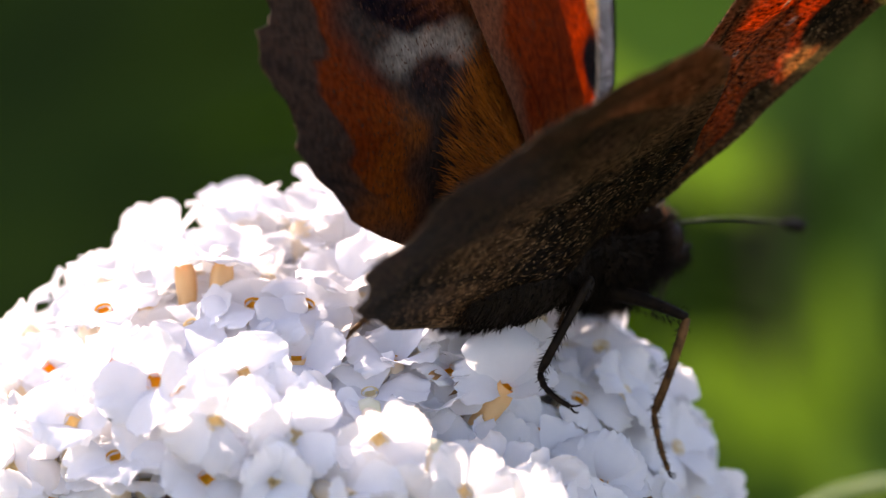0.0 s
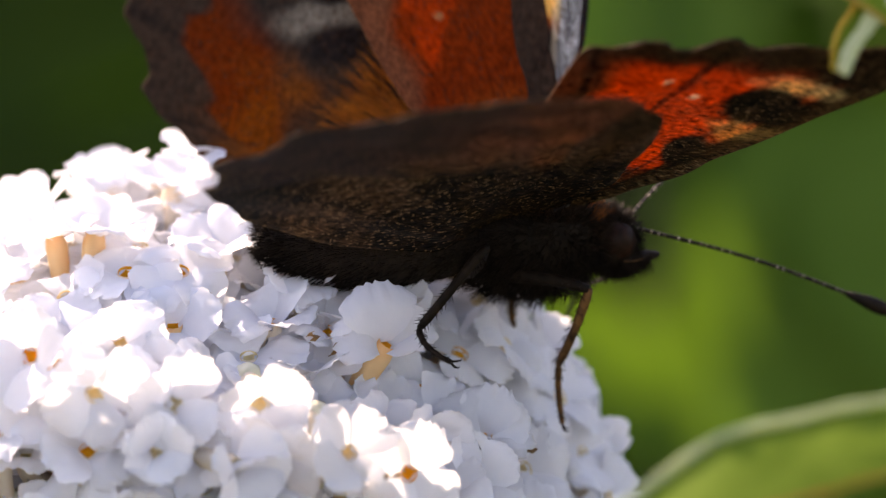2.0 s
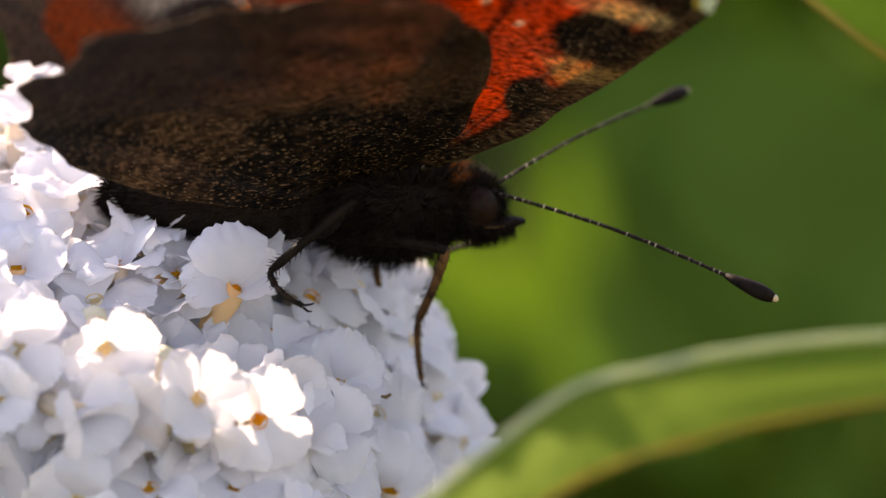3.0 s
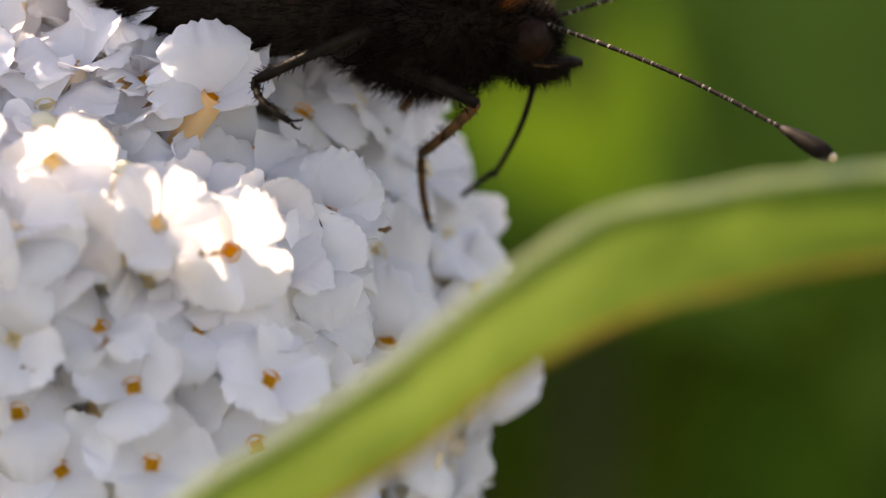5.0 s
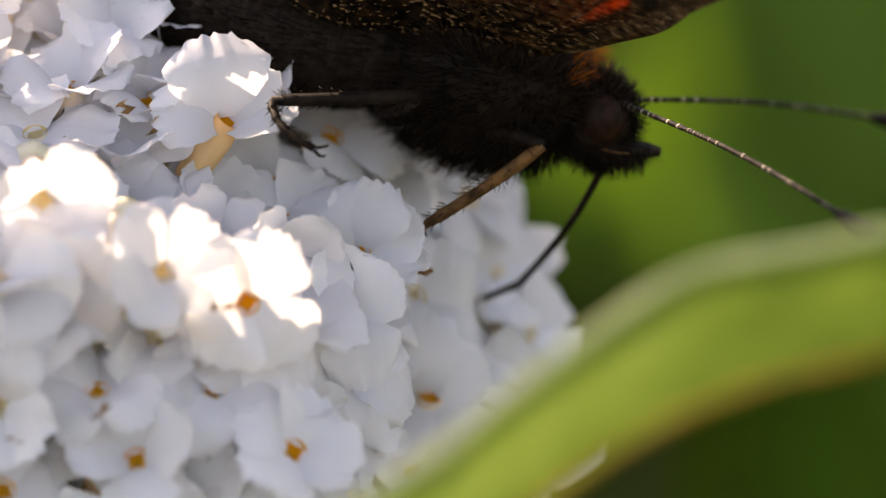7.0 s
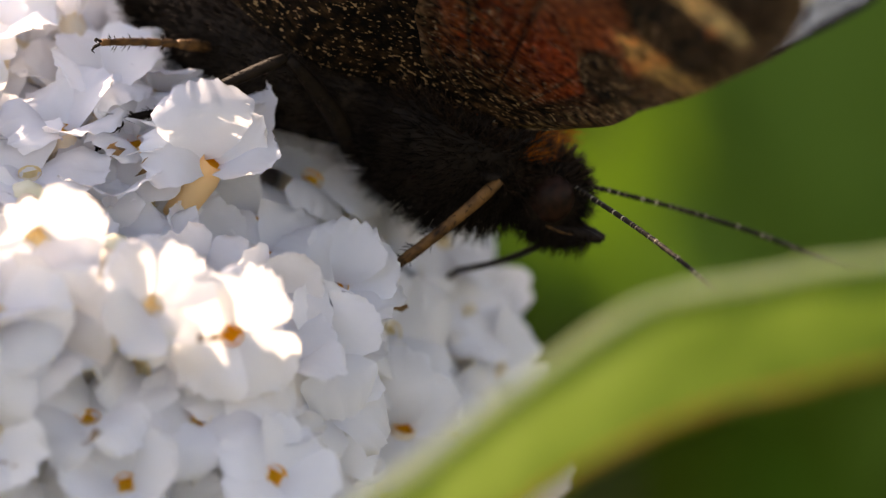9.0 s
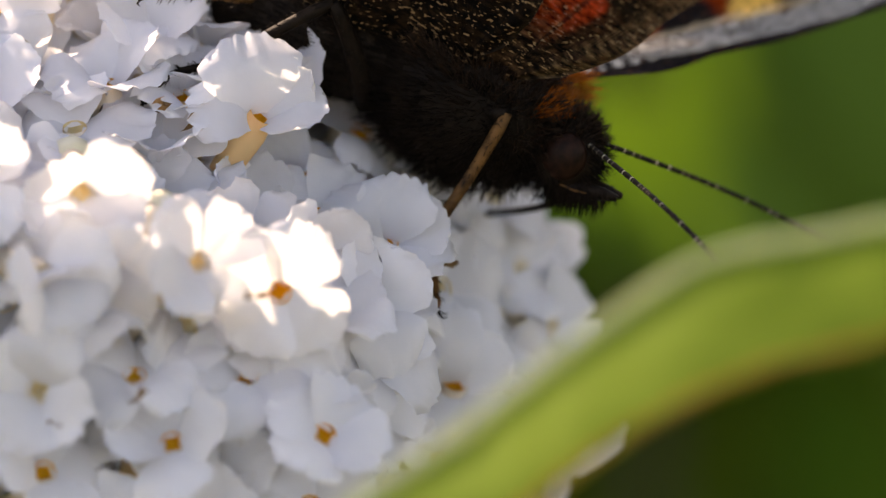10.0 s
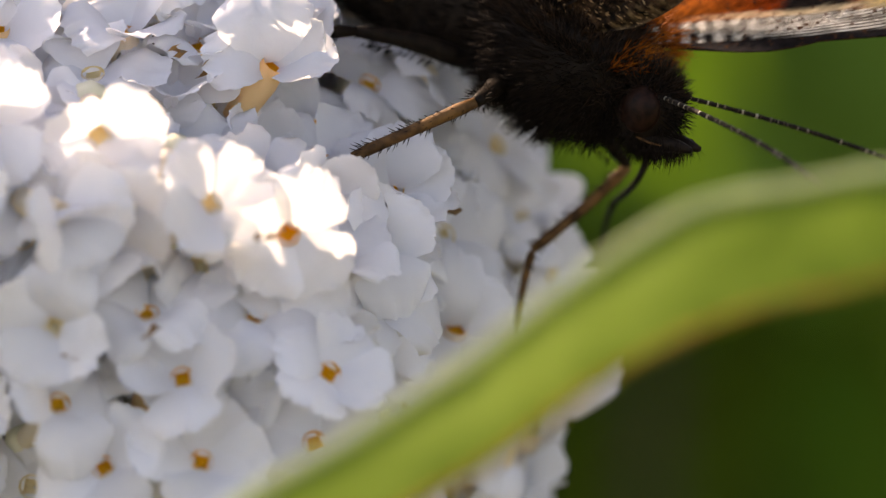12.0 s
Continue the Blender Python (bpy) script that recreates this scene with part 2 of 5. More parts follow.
# ---- ground and distance ----
def ground_and_backdrop():
    n, half = 60, 30000.0
    verts, faces = [], []
    for i in range(n + 1):
        for j in range(n + 1):
            u, v = (i / n * 2 - 1), (j / n * 2 - 1)
            x, y = half * u * abs(u) ** 1.5, half * v * abs(v) ** 1.5
            verts.append((x, y, -1150 + 25 * noise.noise((x / 260, y / 260, 0.3))))
    for i in range(n):
        for j in range(n):
            a = i * (n + 1) + j
            faces.append((a, a + n + 1, a + n + 2, a + 1))
    tagged(new("ground", mesh_of("ground", verts, faces, [SOIL])), "dark bare garden soil under the shrubs", "ground", kind="structure")
    # a wavy sheet closes the view, painted dark for the shade in dense shrubbery
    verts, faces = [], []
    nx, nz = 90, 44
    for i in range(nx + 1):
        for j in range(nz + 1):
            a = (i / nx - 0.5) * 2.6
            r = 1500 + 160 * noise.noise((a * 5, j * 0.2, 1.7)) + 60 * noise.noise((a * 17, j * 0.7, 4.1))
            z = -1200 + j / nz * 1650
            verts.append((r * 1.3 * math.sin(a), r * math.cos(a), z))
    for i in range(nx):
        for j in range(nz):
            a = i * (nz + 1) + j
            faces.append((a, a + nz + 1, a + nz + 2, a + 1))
    tagged(new("backdrop", mesh_of("backdrop", verts, faces, [HEDGE_SHADE])), "sheet painted as dark, shaded green shrubbery far behind, out of focus", "shrubbery", kind="structure")


# greens well below the hedge leaf, so the colour itself carries shade
HEDGE_SHADE = leafy("shade_dark_shrubbery", [(0.30, (0.010, 0.020, 0.005)), (0.5, (0.018, 0.040, 0.006)), (0.7, (0.042, 0.085, 0.010))], 5, 0.1, (1, 1, 0.3), rough=0.8, gloss=0.1)
ground_and_backdrop()


def leaf_shape(verts, faces, slots, slot, base, way, face, length, width, fold=0.25, droop=0.2, nl=7):
    """One lanceolate leaf blade of two folded halves, appended to the lists."""
    x = Vector(way).normalized()
    z = Vector(face)
    z = (z - x * z.dot(x)).normalized()
    y = z.cross(x)
    b = len(verts)
    for i in range(nl + 1):
        s = i / nl
        w = width * (math.sin(math.pi * s ** 0.8) ** 0.8 + 0.02)
        c = Vector(base) + x * (length * s) - z * (droop * length * s * s)
        for k in (-1, 0, 1):
            verts.append(c + y * (k * w) + z * (abs(k) * w * fold))
    for i in range(nl):
        for k in range(2):
            a = b + i * 3 + k
            faces.append((a, a + 1, a + 4, a + 3))
            slots.append(slot)


def hedge(label, rng, count, xr, yr, zr, size, pale, stems):
    """A shrub out of focus: stems from the ground and leaves on them."""
    root = tagged(new("garden_shrub"), label, "shrub", group="shrubs behind the flower")
    verts, faces, slots = [], [], []
    for _ in range(count):
        p = (rng.uniform(*xr), rng.uniform(*yr), rng.uniform(*zr))
        way = (rng.uniform(-1, 1), rng.uniform(-0.8, 0.5), rng.uniform(-0.9, 0.5))
        if abs(p[0] - 105) < 55 and abs(p[2] + 52) < 32:
            continue  # a dark hollow between the shrubs
        face = (rng.uniform(-0.6, 0.4), rng.uniform(-0.5, 0.3), 1)
        ln = size * rng.uniform(0.6, 1.3)
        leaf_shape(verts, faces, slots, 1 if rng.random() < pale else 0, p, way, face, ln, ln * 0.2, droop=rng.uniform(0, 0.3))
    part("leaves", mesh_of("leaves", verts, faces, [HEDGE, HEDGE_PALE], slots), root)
    for _ in range(stems):
        x, y = rng.uniform(*xr), rng.uniform(*yr)
        path = [(x + rng.uniform(-15, 15), y + rng.uniform(-10, 10), -1160 + (zr[1] + 1160) * k / 6) for k in range(7)]
        part("stem", mesh_of("stem", *lathe(path, [9, 8.5, 8, 7, 6, 4.5, 2], 8), [BARK]), root)


rng = random.Random(5)
hedge("mid-green leafy garden shrub, strongly blurred", rng, 70, (30, 330), (940, 1100), (-140, 60), 85, 0.15, 1)
hedge("tall green shrub at the back of the bed", rng, 300, (-60, 1100), (1050, 1400), (-900, 500), 130, 0.05, 2)


def sun_painted_leaves():
    """Broad leaves of a far shrub, painted sunlit-pale, each a soft disc out of focus."""
    r = random.Random(8)
    root = tagged(new("garden_shrub"), "broad-leaved shrub painted pale as if sunlit, far out of focus", "shrub", group="shrubs behind the flower")
    stem = [(110, 905, -1160), (112, 910, -700), (108, 905, -400), (112, 908, -160), (100, 904, 20), (80, 900, 90)]
    part("stem", mesh_of("stem", *lathe(stem, [9, 8, 7, 5.5, 4, 2], 8), [BARK]), root)
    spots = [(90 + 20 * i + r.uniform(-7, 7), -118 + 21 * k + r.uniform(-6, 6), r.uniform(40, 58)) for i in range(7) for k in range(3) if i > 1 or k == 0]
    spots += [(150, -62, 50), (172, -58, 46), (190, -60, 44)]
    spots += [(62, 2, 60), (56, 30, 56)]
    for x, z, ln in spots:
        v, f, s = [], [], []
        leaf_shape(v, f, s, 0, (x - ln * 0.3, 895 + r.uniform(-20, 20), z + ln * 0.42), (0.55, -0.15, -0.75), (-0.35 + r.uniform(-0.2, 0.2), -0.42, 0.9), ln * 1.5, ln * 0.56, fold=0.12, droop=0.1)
        part("leaf", mesh_of("leaf", v, f, [HEDGE_PALE], s), root, "leaf painted pale as if sunlit")


sun_painted_leaves()


# ---- flower head ----
def petal_mesh(seed):
    """One rounded corolla lobe with a crenate edge: hinged at the origin, reaching along y, facing z."""
    r = random.Random(seed)
    ln, cup, back, twist = r.uniform(1.85, 2.3), r.choice((-1, 1, 1)) * r.uniform(0.06, 0.26), r.uniform(-0.5, 0.8), r.uniform(-0.18, 0.18)
    wide = r.uniform(1.08, 1.36)
    phase, teeth, deep = r.uniform(0, 6), r.uniform(11, 17), r.uniform(0.012, 0.04)
    lobed, roll = r.choice((0, 0, 0.10)), r.uniform(-0.25, 0.5)
    ns, nw = 11, 18
    verts, faces = [], []
    for i in range(ns + 1):
        s = i / ns
        hw = wide * lerp_table(s, ((0, 0.32), (0.12, 0.50), (0.25, 0.71), (0.42, 0.91), (0.6, 1.0), (0.76, 0.98), (0.88, 0.89), (1, 0.72)))
        for j in range(nw + 1):
            w = j / nw * 2 - 1
            outer = max(0.0, s - 0.6) * 2.5
            crinkle = deep * (math.sin(w * teeth + phase) + 0.6 * math.sin(w * teeth * 1.9 + 2 * phase)) * outer - lobed * math.exp(-(w / 0.25) ** 2) * outer
            x = w * hw * (1 + 0.03 * math.sin(s * teeth * 1.3 + phase) * abs(w) ** 3)
            y = ln * (s - 0.20 * s ** 3 * abs(w) ** 3.2 + crinkle)
            bend = back * s * s * ln * 0.5
            z = 0.28 * math.sin(math.pi * s) - bend + cup * (x * x) * 0.9 + twist * x * s
            z += 0.24 * s * noise.noise((x * 0.9 + seed * 7.1, y * 1.0, seed * 1.3)) + 0.09 * s * noise.noise((x * 2.8, y * 2.6, seed * 2.9))
            z += roll * max(0.0, s - 0.72) ** 2 * 6 + 0.05 * outer * math.sin(w * teeth * 0.7 + phase)
            verts.append((x, y - abs(bend) * 0.35 * s, z))
    for i in range(ns):
        for j in range(nw):
            a = i * (nw + 1) + j
            faces.append((a, a + 1, a + nw + 2, a + nw + 1))
    return mesh_of("petal", verts, faces, [PETAL])


def tube_mesh(seed, tube, throat):
    """The corolla tube below the throat, with the open mouth and the calyx at its foot."""
    r = random.Random(seed + 50)
    bend = r.uniform(-0.5, 0.5)
    zs = (0.24, -0.4, -1.0, -1.9, -2.9, -3.9)
    path = [(bend * (z / 4) ** 2, 0, z) for z in zs]
    outer_v, outer_f = lathe(path, [0.36, 0.47, 0.45, 0.41, 0.38, 0.35], 12, close=False)
    slots = [0] * len(outer_f)
    inner_v, inner_f = lathe([(0, 0, 0.24), (0, 0, 0.06), (0, 0, -0.2), (0, 0, -0.4)], [0.36, 0.33, 0.26, 0.04], 12, close=False)
    b = len(outer_v)
    verts = outer_v + inner_v
    faces = outer_f + [tuple(i + b for i in f) for f in inner_f]
    slots += [1] * len(inner_f)
    cal_v, cal_f = lathe([(bend * 0.55, 0, -2.9), (bend * 0.8, 0, -3.5), (bend, 0, -4.1)], [0.5, 0.6, 0.3], 8)
    b = len(verts)
    verts += cal_v
    faces += [tuple(i + b for i in f) for f in cal_f]
    slots += [2] * len(cal_f)
    return mesh_of("floret", verts, faces, [tube, throat, CALYX if tube is TUBE else tube], slots)


PETALS = [petal_mesh(k) for k in range(24)]
TUBES = [tube_mesh(k, TUBE, THROAT) for k in range(5)]
PALE_TUBES = [tube_mesh(k + 5, TUBE, PALE_THROAT) for k in range(5)]
PEACH_TUBES = [tube_mesh(k, PEACH, THROAT) for k in range(3)]
HEAD_SIZE = Vector((18.1, 13.4, 18.3))  # half axes of the flower head


def swell(place):
    """The lower side branch of the flower head bulges out towards the front."""
    p = Vector(place)
    drop = 9.2 - p.z - 0.33 * p.x - 0.5 * max(0.0, p.x - 10)  # below the ridge of the upper branch
    k = max(0.0, min(1.0, (drop + 3.5) / 4.5)) * max(0.0, min(1.0, (14.0 - p.x) / 6)) * max(0.0, min(1.0, (-p.y - 4) / 4))
    k = k * k * (3 - 2 * k)
    return p.lerp(FRONT, k * max(0.0, 0.062 - 0.0028 * max(0.0, drop - 1)))


FRONT = Vector((9, -131, 26))


def petal_turn(way, face):
    """A turn that lays a petal along way with its upper side to face."""
    y = Vector(way).normalized()
    z = Vector(face)
    z = (z - y * z.dot(y)).normalized()
    return Matrix((y.cross(z), y, z)).transposed().to_4x4()


def floret(parent, place, axis, spin, opening, rng, jitter=14, size=1.0, peach=0.05, swollen=True, pale=0.0, lobes=()):
    """A four-lobed floret with its throat at place, looking along axis."""
    place = swell(place) if swollen else Vector(place)
    q = Vector(axis).to_track_quat("Z", "Y").to_matrix().to_4x4()
    m = Matrix.Translation(Vector(place) * MM) @ q @ pose(0, 0, 0, 0, 0, spin) @ Matrix.Scale(size, 4)
    ob = part("floret", rng.choice(PEACH_TUBES if rng.random() < peach else PALE_TUBES if rng.random() < pale else TUBES), parent, m=m)
    for way, face, scale in lobes:
        pm = m.inverted() @ Matrix.Translation(Vector(place) * MM) @ petal_turn(way, face) @ Matrix.Translation((0, 0.25 * MM, 0)) @ Matrix.Scale(scale, 4)
        part("petal", PETALS[len(ob.children) * 5 % 24], ob, m=pm)
    for k in range(0 if lobes else 4):
        tilt = opening + rng.uniform(-jitter, jitter)
        pm = pose(0, 0, 0, 0, 0, k * 90 + rng.uniform(-12, 12)) @ mmpose(0, 0.22, 0.1, tilt, rng.uniform(-14, 14), 0)
        part("petal", rng.choice(PETALS), ob, m=pm)
    return ob


def floret_into(lists, place, axis, spin, opening, rng, jitter=14, size=1.0, swollen=True):
    """The same floret, added to the joined mass at the back and below."""
    q = Vector(axis).to_track_quat("Z", "Y").to_matrix().to_4x4()
    m = Matrix.Translation(swell(place) if swollen else Vector(place)) @ q @ pose(0, 0, 0, 0, 0, spin) @ Matrix.Scale(size, 4)
    pieces = [(rng.choice(PALE_TUBES), m, 1)]
    for k in range(4):
        tilt = opening + rng.uniform(-jitter, jitter)
        pieces.append((rng.choice(PETALS), m @ pose(0, 0, 0, 0, 0, k * 90 + rng.uniform(-12, 12)) @ Matrix.Translation((0, 0.28, 0.1)) @ pose(0, 0, 0, tilt), 0))
    for me, pm, slot in pieces:
        base = len(lists[0])
        lists[0].extend(pm @ (v.co / MM) for v in me.vertices)
        for f in me.polygons:
            lists[1].append(tuple(k + base for k in f.vertices))
            lists[2].append(slot + f.material_index)


def flower_head():
    rng = random.Random(11)
    root = tagged(new("flower_head"), "dense white butterfly-bush flower head with orange throats", "flower")
    path = [(0.5 * math.sin(k), 12 + 26 * max(0, -z - 20) / 200, z) for k, z in enumerate((12, -4, -20, -60, -200, -500, -850, -1160))]
    part("stem", mesh_of("stem", *lathe(path, [0.5, 1.0, 1.3, 1.6, 2.2, 3, 4, 5], 10), [STEM]), root, "downy grey-green stem")
    # the inner stalks on which the florets sit
    verts, faces = [], []
    nu, nv = 28, 16
    for i in range(nv + 1):
        for j in range(nu):
            a, b = math.pi * i / nv, 2 * math.pi * j / nu
            d = Vector((math.sin(a) * math.cos(b), math.sin(a) * math.sin(b), math.cos(a)))
            k = 0.66 + 0.05 * noise.noise(d * 5)
            verts.append(swell((d.x * HEAD_SIZE.x * k, d.y * HEAD_SIZE.y * k, d.z * HEAD_SIZE.z * k)))
    for i in range(nv):
        for j in range(nu):
            faces.append((i * nu + j, i * nu + (j + 1) % nu, (i + 1) * nu + (j + 1) % nu, (i + 1) * nu + j))
    part("stalk_core", mesh_of("stalk_core", verts, faces, [CORE]), root)
    taken = []

    proud = []

    def hero(x, y, z, ax, ay, az, spin=0, opening=8, jitter=10, size=1.0, peach=0.0, clear=0.0, lobes=()):
        ob = floret(root, (x, y, z), (ax, ay, az), spin, opening, rng, jitter, size, max(peach, 0), False, max(-peach, 0), lobes)
        taken.append((Vector((x, y, z)), 2.2))
        if clear:
            proud.append((Vector((x, y, z)), clear))
        return ob

    # florets that stand out one by one
    hero(7.8, -11.8, 11.3, 0.5, -0.42, 0.75, 35, 30, 8, 1.2, 1, 2.6, lobes=(((-0.12, -0.1, 1), (0.1, -0.95, 0.1), 1.3), ((-0.9, -0.35, 0.3), (0, -0.8, 0.6), 1.1), ((0.9, -0.4, -0.1), (0.1, -0.55, 0.8), 1.15), ((0.6, 0.2, 0.6), (0.1, -0.7, 0.6), 1.0)))
    hero(12.0, -11.2, 7.0, 0.1, -0.72, 0.68, 42, 24, 8, 1.12, 0, 2.4, lobes=(((-0.75, -0.3, 0.6), (-0.1, -0.9, 0.4), 1.1), ((0.28, -0.1, 0.95), (-0.1, -0.95, 0.2), 1.1), ((0.85, 0.1, 0.4), (0.2, -0.8, 0.5), 1.05), ((0.8, -0.4, -0.4), (0.2, -0.8, 0.55), 1.1)))
    hero(14.4, -8.6, 1.6, 0.15, -0.55, 0.8, 10, 38, 8, 1.15, 0, 1.6, lobes=(((-0.35, -0.3, 0.9), (-0.5, -0.75, 0.4), 1.35), ((-0.6, -0.4, -0.5), (-0.4, -0.8, 0.5), 1.2), ((0.7, 0, 0.5), (0, -0.8, 0.5), 1.1), ((0.6, -0.4, -0.6), (0.3, -0.8, 0.4), 1.1)))
    hero(4.4, -11.8, 10, 0.1, -0.3, 0.95, 20, 26, 10, 1.1, 0, 1.6)
    hero(7.3, -11.8, 7.7, 0.15, -0.35, 0.92, 45, 40, 10, 1.12, 1, 1.5)
    cam.data.dof.focus_object = hero(5.3, -12.6, 8.3, -0.1, -0.3, 0.95, 10, 30, 12, 1.05, 0, 1.2)
    hero(2.8, -10.6, 12.2, 0, -0.35, 0.93, 40, 32, 12, 1.15, 0, 1.6)
    hero(5.1, -9.6, 11.9, 0.2, -0.3, 0.93, 0, 46, 10, 1, 1, 1)
    hero(4.1, -8.8, 13.6, 0.1, -0.45, 0.88, 15, 36, 12, 1.1, 0, 1.2)
    hero(6.1, -7.6, 13.3, 0.2, -0.4, 0.9, 50, 50, 10, 1.05, 0, 1)
    hero(9.3, -8.8, 8.7, 0.35, -0.6, 0.7, 25, 20, 10, 1.1, 1, 1.2)
    hero(11.2, -6.8, 10.1, 0.45, -0.45, 0.75, 40, 10, 10, 1.1, 1, 1.2)
    hero(-0.1, -11, 9.3, -0.1, -0.5, 0.85, 30, 24, 12, 1.1, 1, 1)
    hero(2.6, -17.7, 5.9, -0.3, -0.72, 0.6, 31, 14, 12, 1.05, 0, 0.8)
    hero(7.4, -17.4, 3.8, 0.1, -0.72, 0.6, 68, 14, 12, 1.05, 0, 0.8)
    hero(5.1, -19.1, 2, -0.1, -0.72, 0.6, 15, 14, 12, 1.05, 0, 0.8)
    hero(9.8, -18.6, 2.1, 0.3, -0.72, 0.6, 52, 14, 12, 1.05, 0, 0.8)
    hero(1, -19, 1.1, 0.35, -0.72, 0.6, 89, 14, 12, 1.05, 0, 0.8)
    hero(2.6, -19.4, -0.9, -0.3, -0.72, 0.6, 36, 14, 12, 1.05, 0, 0.8)
    hero(5.7, -19.4, -0.7, 0.1, -0.72, 0.6, 73, 14, 12, 1.05, 0, 0.8)
    hero(9.4, -18.2, -0.3, -0.1, -0.72, 0.6, 20, 14, 12, 1.05, 0, 0.8)
    hero(-0.4, -17, 4.8, 0.3, -0.72, 0.6, 57, 14, 12, 1.05, 0, 0.8)
    hero(2, -17, 5.3, -0.15, -0.2, 0.95, 30, 20, 8, 1.05, 1, 1)
    hero(9.9, -15.6, 5.1, 0.25, -0.3, 0.9, 10, 30, 8, 1.05, 1, 1)
    hero(3, -14.1, 8.4, -0.05, -0.78, 0.55, 60, 22, 8, 1.05, -1, 1)
    hero(0.9, -14.1, 8.6, -0.1, -0.78, 0.55, 25, 22, 8, 1.05, -1, 1)
    hero(11.4, -13.7, 5.3, 0.35, -0.78, 0.55, 15, 22, 8, 1.05, -1, 1)
    hero(11.4, -14.3, 3.6, 0.4, -0.78, 0.55, 50, 22, 8, 1.05, -1, 1)
    hero(5.6, -16.5, 5.3, 0.05, -0.78, 0.55, 0, 22, 8, 1.05, -1, 1)
    hero(3.9, -18.2, 3.9, 0, -0.4, 0.9, 45, 16, 8, 1.05, 1, 1)
    hero(8.5, -15.9, 5.1, 0.15, -0.78, 0.55, 30, 22, 8, 1.05, -1, 1)
    hero(-1.5, -11.4, 12.4, 0.05, -0.42, 0.9, 45, 4, 6, 1.2, 1, 1.9, lobes=(((0, 0.25, 0.95), (0, -0.95, 0.3), 1.1), ((-0.95, -0.2, 0.2), (-0.2, -0.8, 0.6), 1.15), ((0.95, -0.2, 0.15), (0.2, -0.8, 0.6), 1.15), ((0, -0.85, -0.4), (0, -0.5, 0.85), 1.05)))
    hero(-5.7, -13, 11.2, -0.1, -0.2, 0.97, 20, 30, 10, 1.1, 1, 1.3)
    hero(-5, -7.6, 16.3, 0.1, -0.2, 0.97, 30, 12, 8, 1.15, 1, 1.3)
    hero(-6.8, -7.2, 16.2, -0.1, -0.2, 0.97, 60, 14, 8, 1.1, 1, 1)
    hero(-1.2, -9.6, 14.6, 0.15, -0.5, 0.85, 25, -8, 8, 1.15, 0, 1.3)
    hero(-3.5, -9.6, 14.6, 0, -0.5, 0.85, 55, -6, 8, 1.15, 0, 1.2)
    hero(-0.1, -14, 9.8, 0.15, -0.6, 0.75, 15, 18, 8, 1.05, 1, 1.2)
    hero(-5.1, -17, 7.9, 0.1, -0.75, 0.6, 35, 14, 8, 1.05, 0, 1.1)
    hero(-7.7, -13.6, 10.6, -0.1, -0.6, 0.75, 10, 20, 8, 1, 0, 1)
    hero(-6.4, -12, 12.3, -0.05, -0.5, 0.85, 60, 22, 8, 1, 0, 1)
    hero(5.3, -10.4, 11.8, 0.15, -0.5, 0.85, 25, 28, 8, 1, 1, 1)
    hero(-10.2, -9.6, 14.3, -0.2, -0.45, 0.85, 45, 4, 8, 1.1, 0, 1.2)
    hero(-9.1, -16, 8.6, -0.1, -0.5, 0.85, 20, -6, 8, 1.1, 0, 1)
    hero(1, -15.4, 8.1, 0.1, -0.45, 0.88, 40, -8, 8, 1.1, 0, 1)
    hero(15.9, -3, 7.4, 0.72, -0.5, 0.45, 20, 6, 10, 1.1, -1, 0.8)
    hero(16.9, -3, 4.7, 0.72, -0.5, 0.45, 55, 6, 10, 1.1, -1, 0.8)
    hero(17.9, -3.6, 2.8, 0.72, -0.5, 0.45, 35, 6, 10, 1.1, -1, 0.8)
    hero(15.7, -6, 2, 0.72, -0.5, 0.45, 10, 6, 10, 1.1, -1, 0.8)
    hero(14.2, -3.5, 9.4, 0.72, -0.5, 0.45, 40, 6, 10, 1.1, -1, 0.8)
    hero(17.4, -4, 0.6, 0.72, -0.5, 0.45, 25, 6, 10, 1.1, -1, 0.8)
    hero(19.1, -2.5, -0.2, 0.72, -0.5, 0.45, 60, 6, 10, 1.1, -1, 0.8)
    # the rest, evenly spread with some in a second, deeper row
    count, far = 0, ([], [], [])
    for _ in range(24000):
        d = Vector((rng.gauss(0, 1), rng.gauss(0, 1), rng.gauss(0, 1))).normalized()
        p = Vector((d.x * (HEAD_SIZE.x if d.x > 0 else HEAD_SIZE.x + 1.4), d.y * HEAD_SIZE.y, d.z * HEAD_SIZE.z))
        n = Vector((d.x / HEAD_SIZE.x, d.y / HEAD_SIZE.y, d.z / HEAD_SIZE.z)).normalized()
        deep = rng.random() < 0.35
        p -= n * (rng.uniform(1.2, 2.2) if deep else rng.uniform(-0.35, 0.45))
        gap = 1.9 if deep else 2.55
        w = swell(p)
        if any((w - q).length < (g + gap) / 2 for q, g in taken):
            continue
        # the proud florets stay uncovered
        if any((w - h).y < 0.8 and math.hypot((w - h).x, (w - h).z + 0.13 * (w - h).y) < c for h, c in proud):
            continue
        taken.append((w, gap))
        low = (w - p).length > 2
        lift = rng.choice((-0.1, 0.2, 0.5)) if low else rng.choice((0.4, 0.8, 1.2, 1.6)) if p.y < -3 and p.x < 12 else 0.3
        if low:
            n = Vector((n.x, n.y - 0.7, 0.4 * n.z)).normalized()
        ax = (n + Vector((rng.gauss(0, 0.3), rng.gauss(0, 0.3), rng.gauss(lift, 0.3)))).normalized()
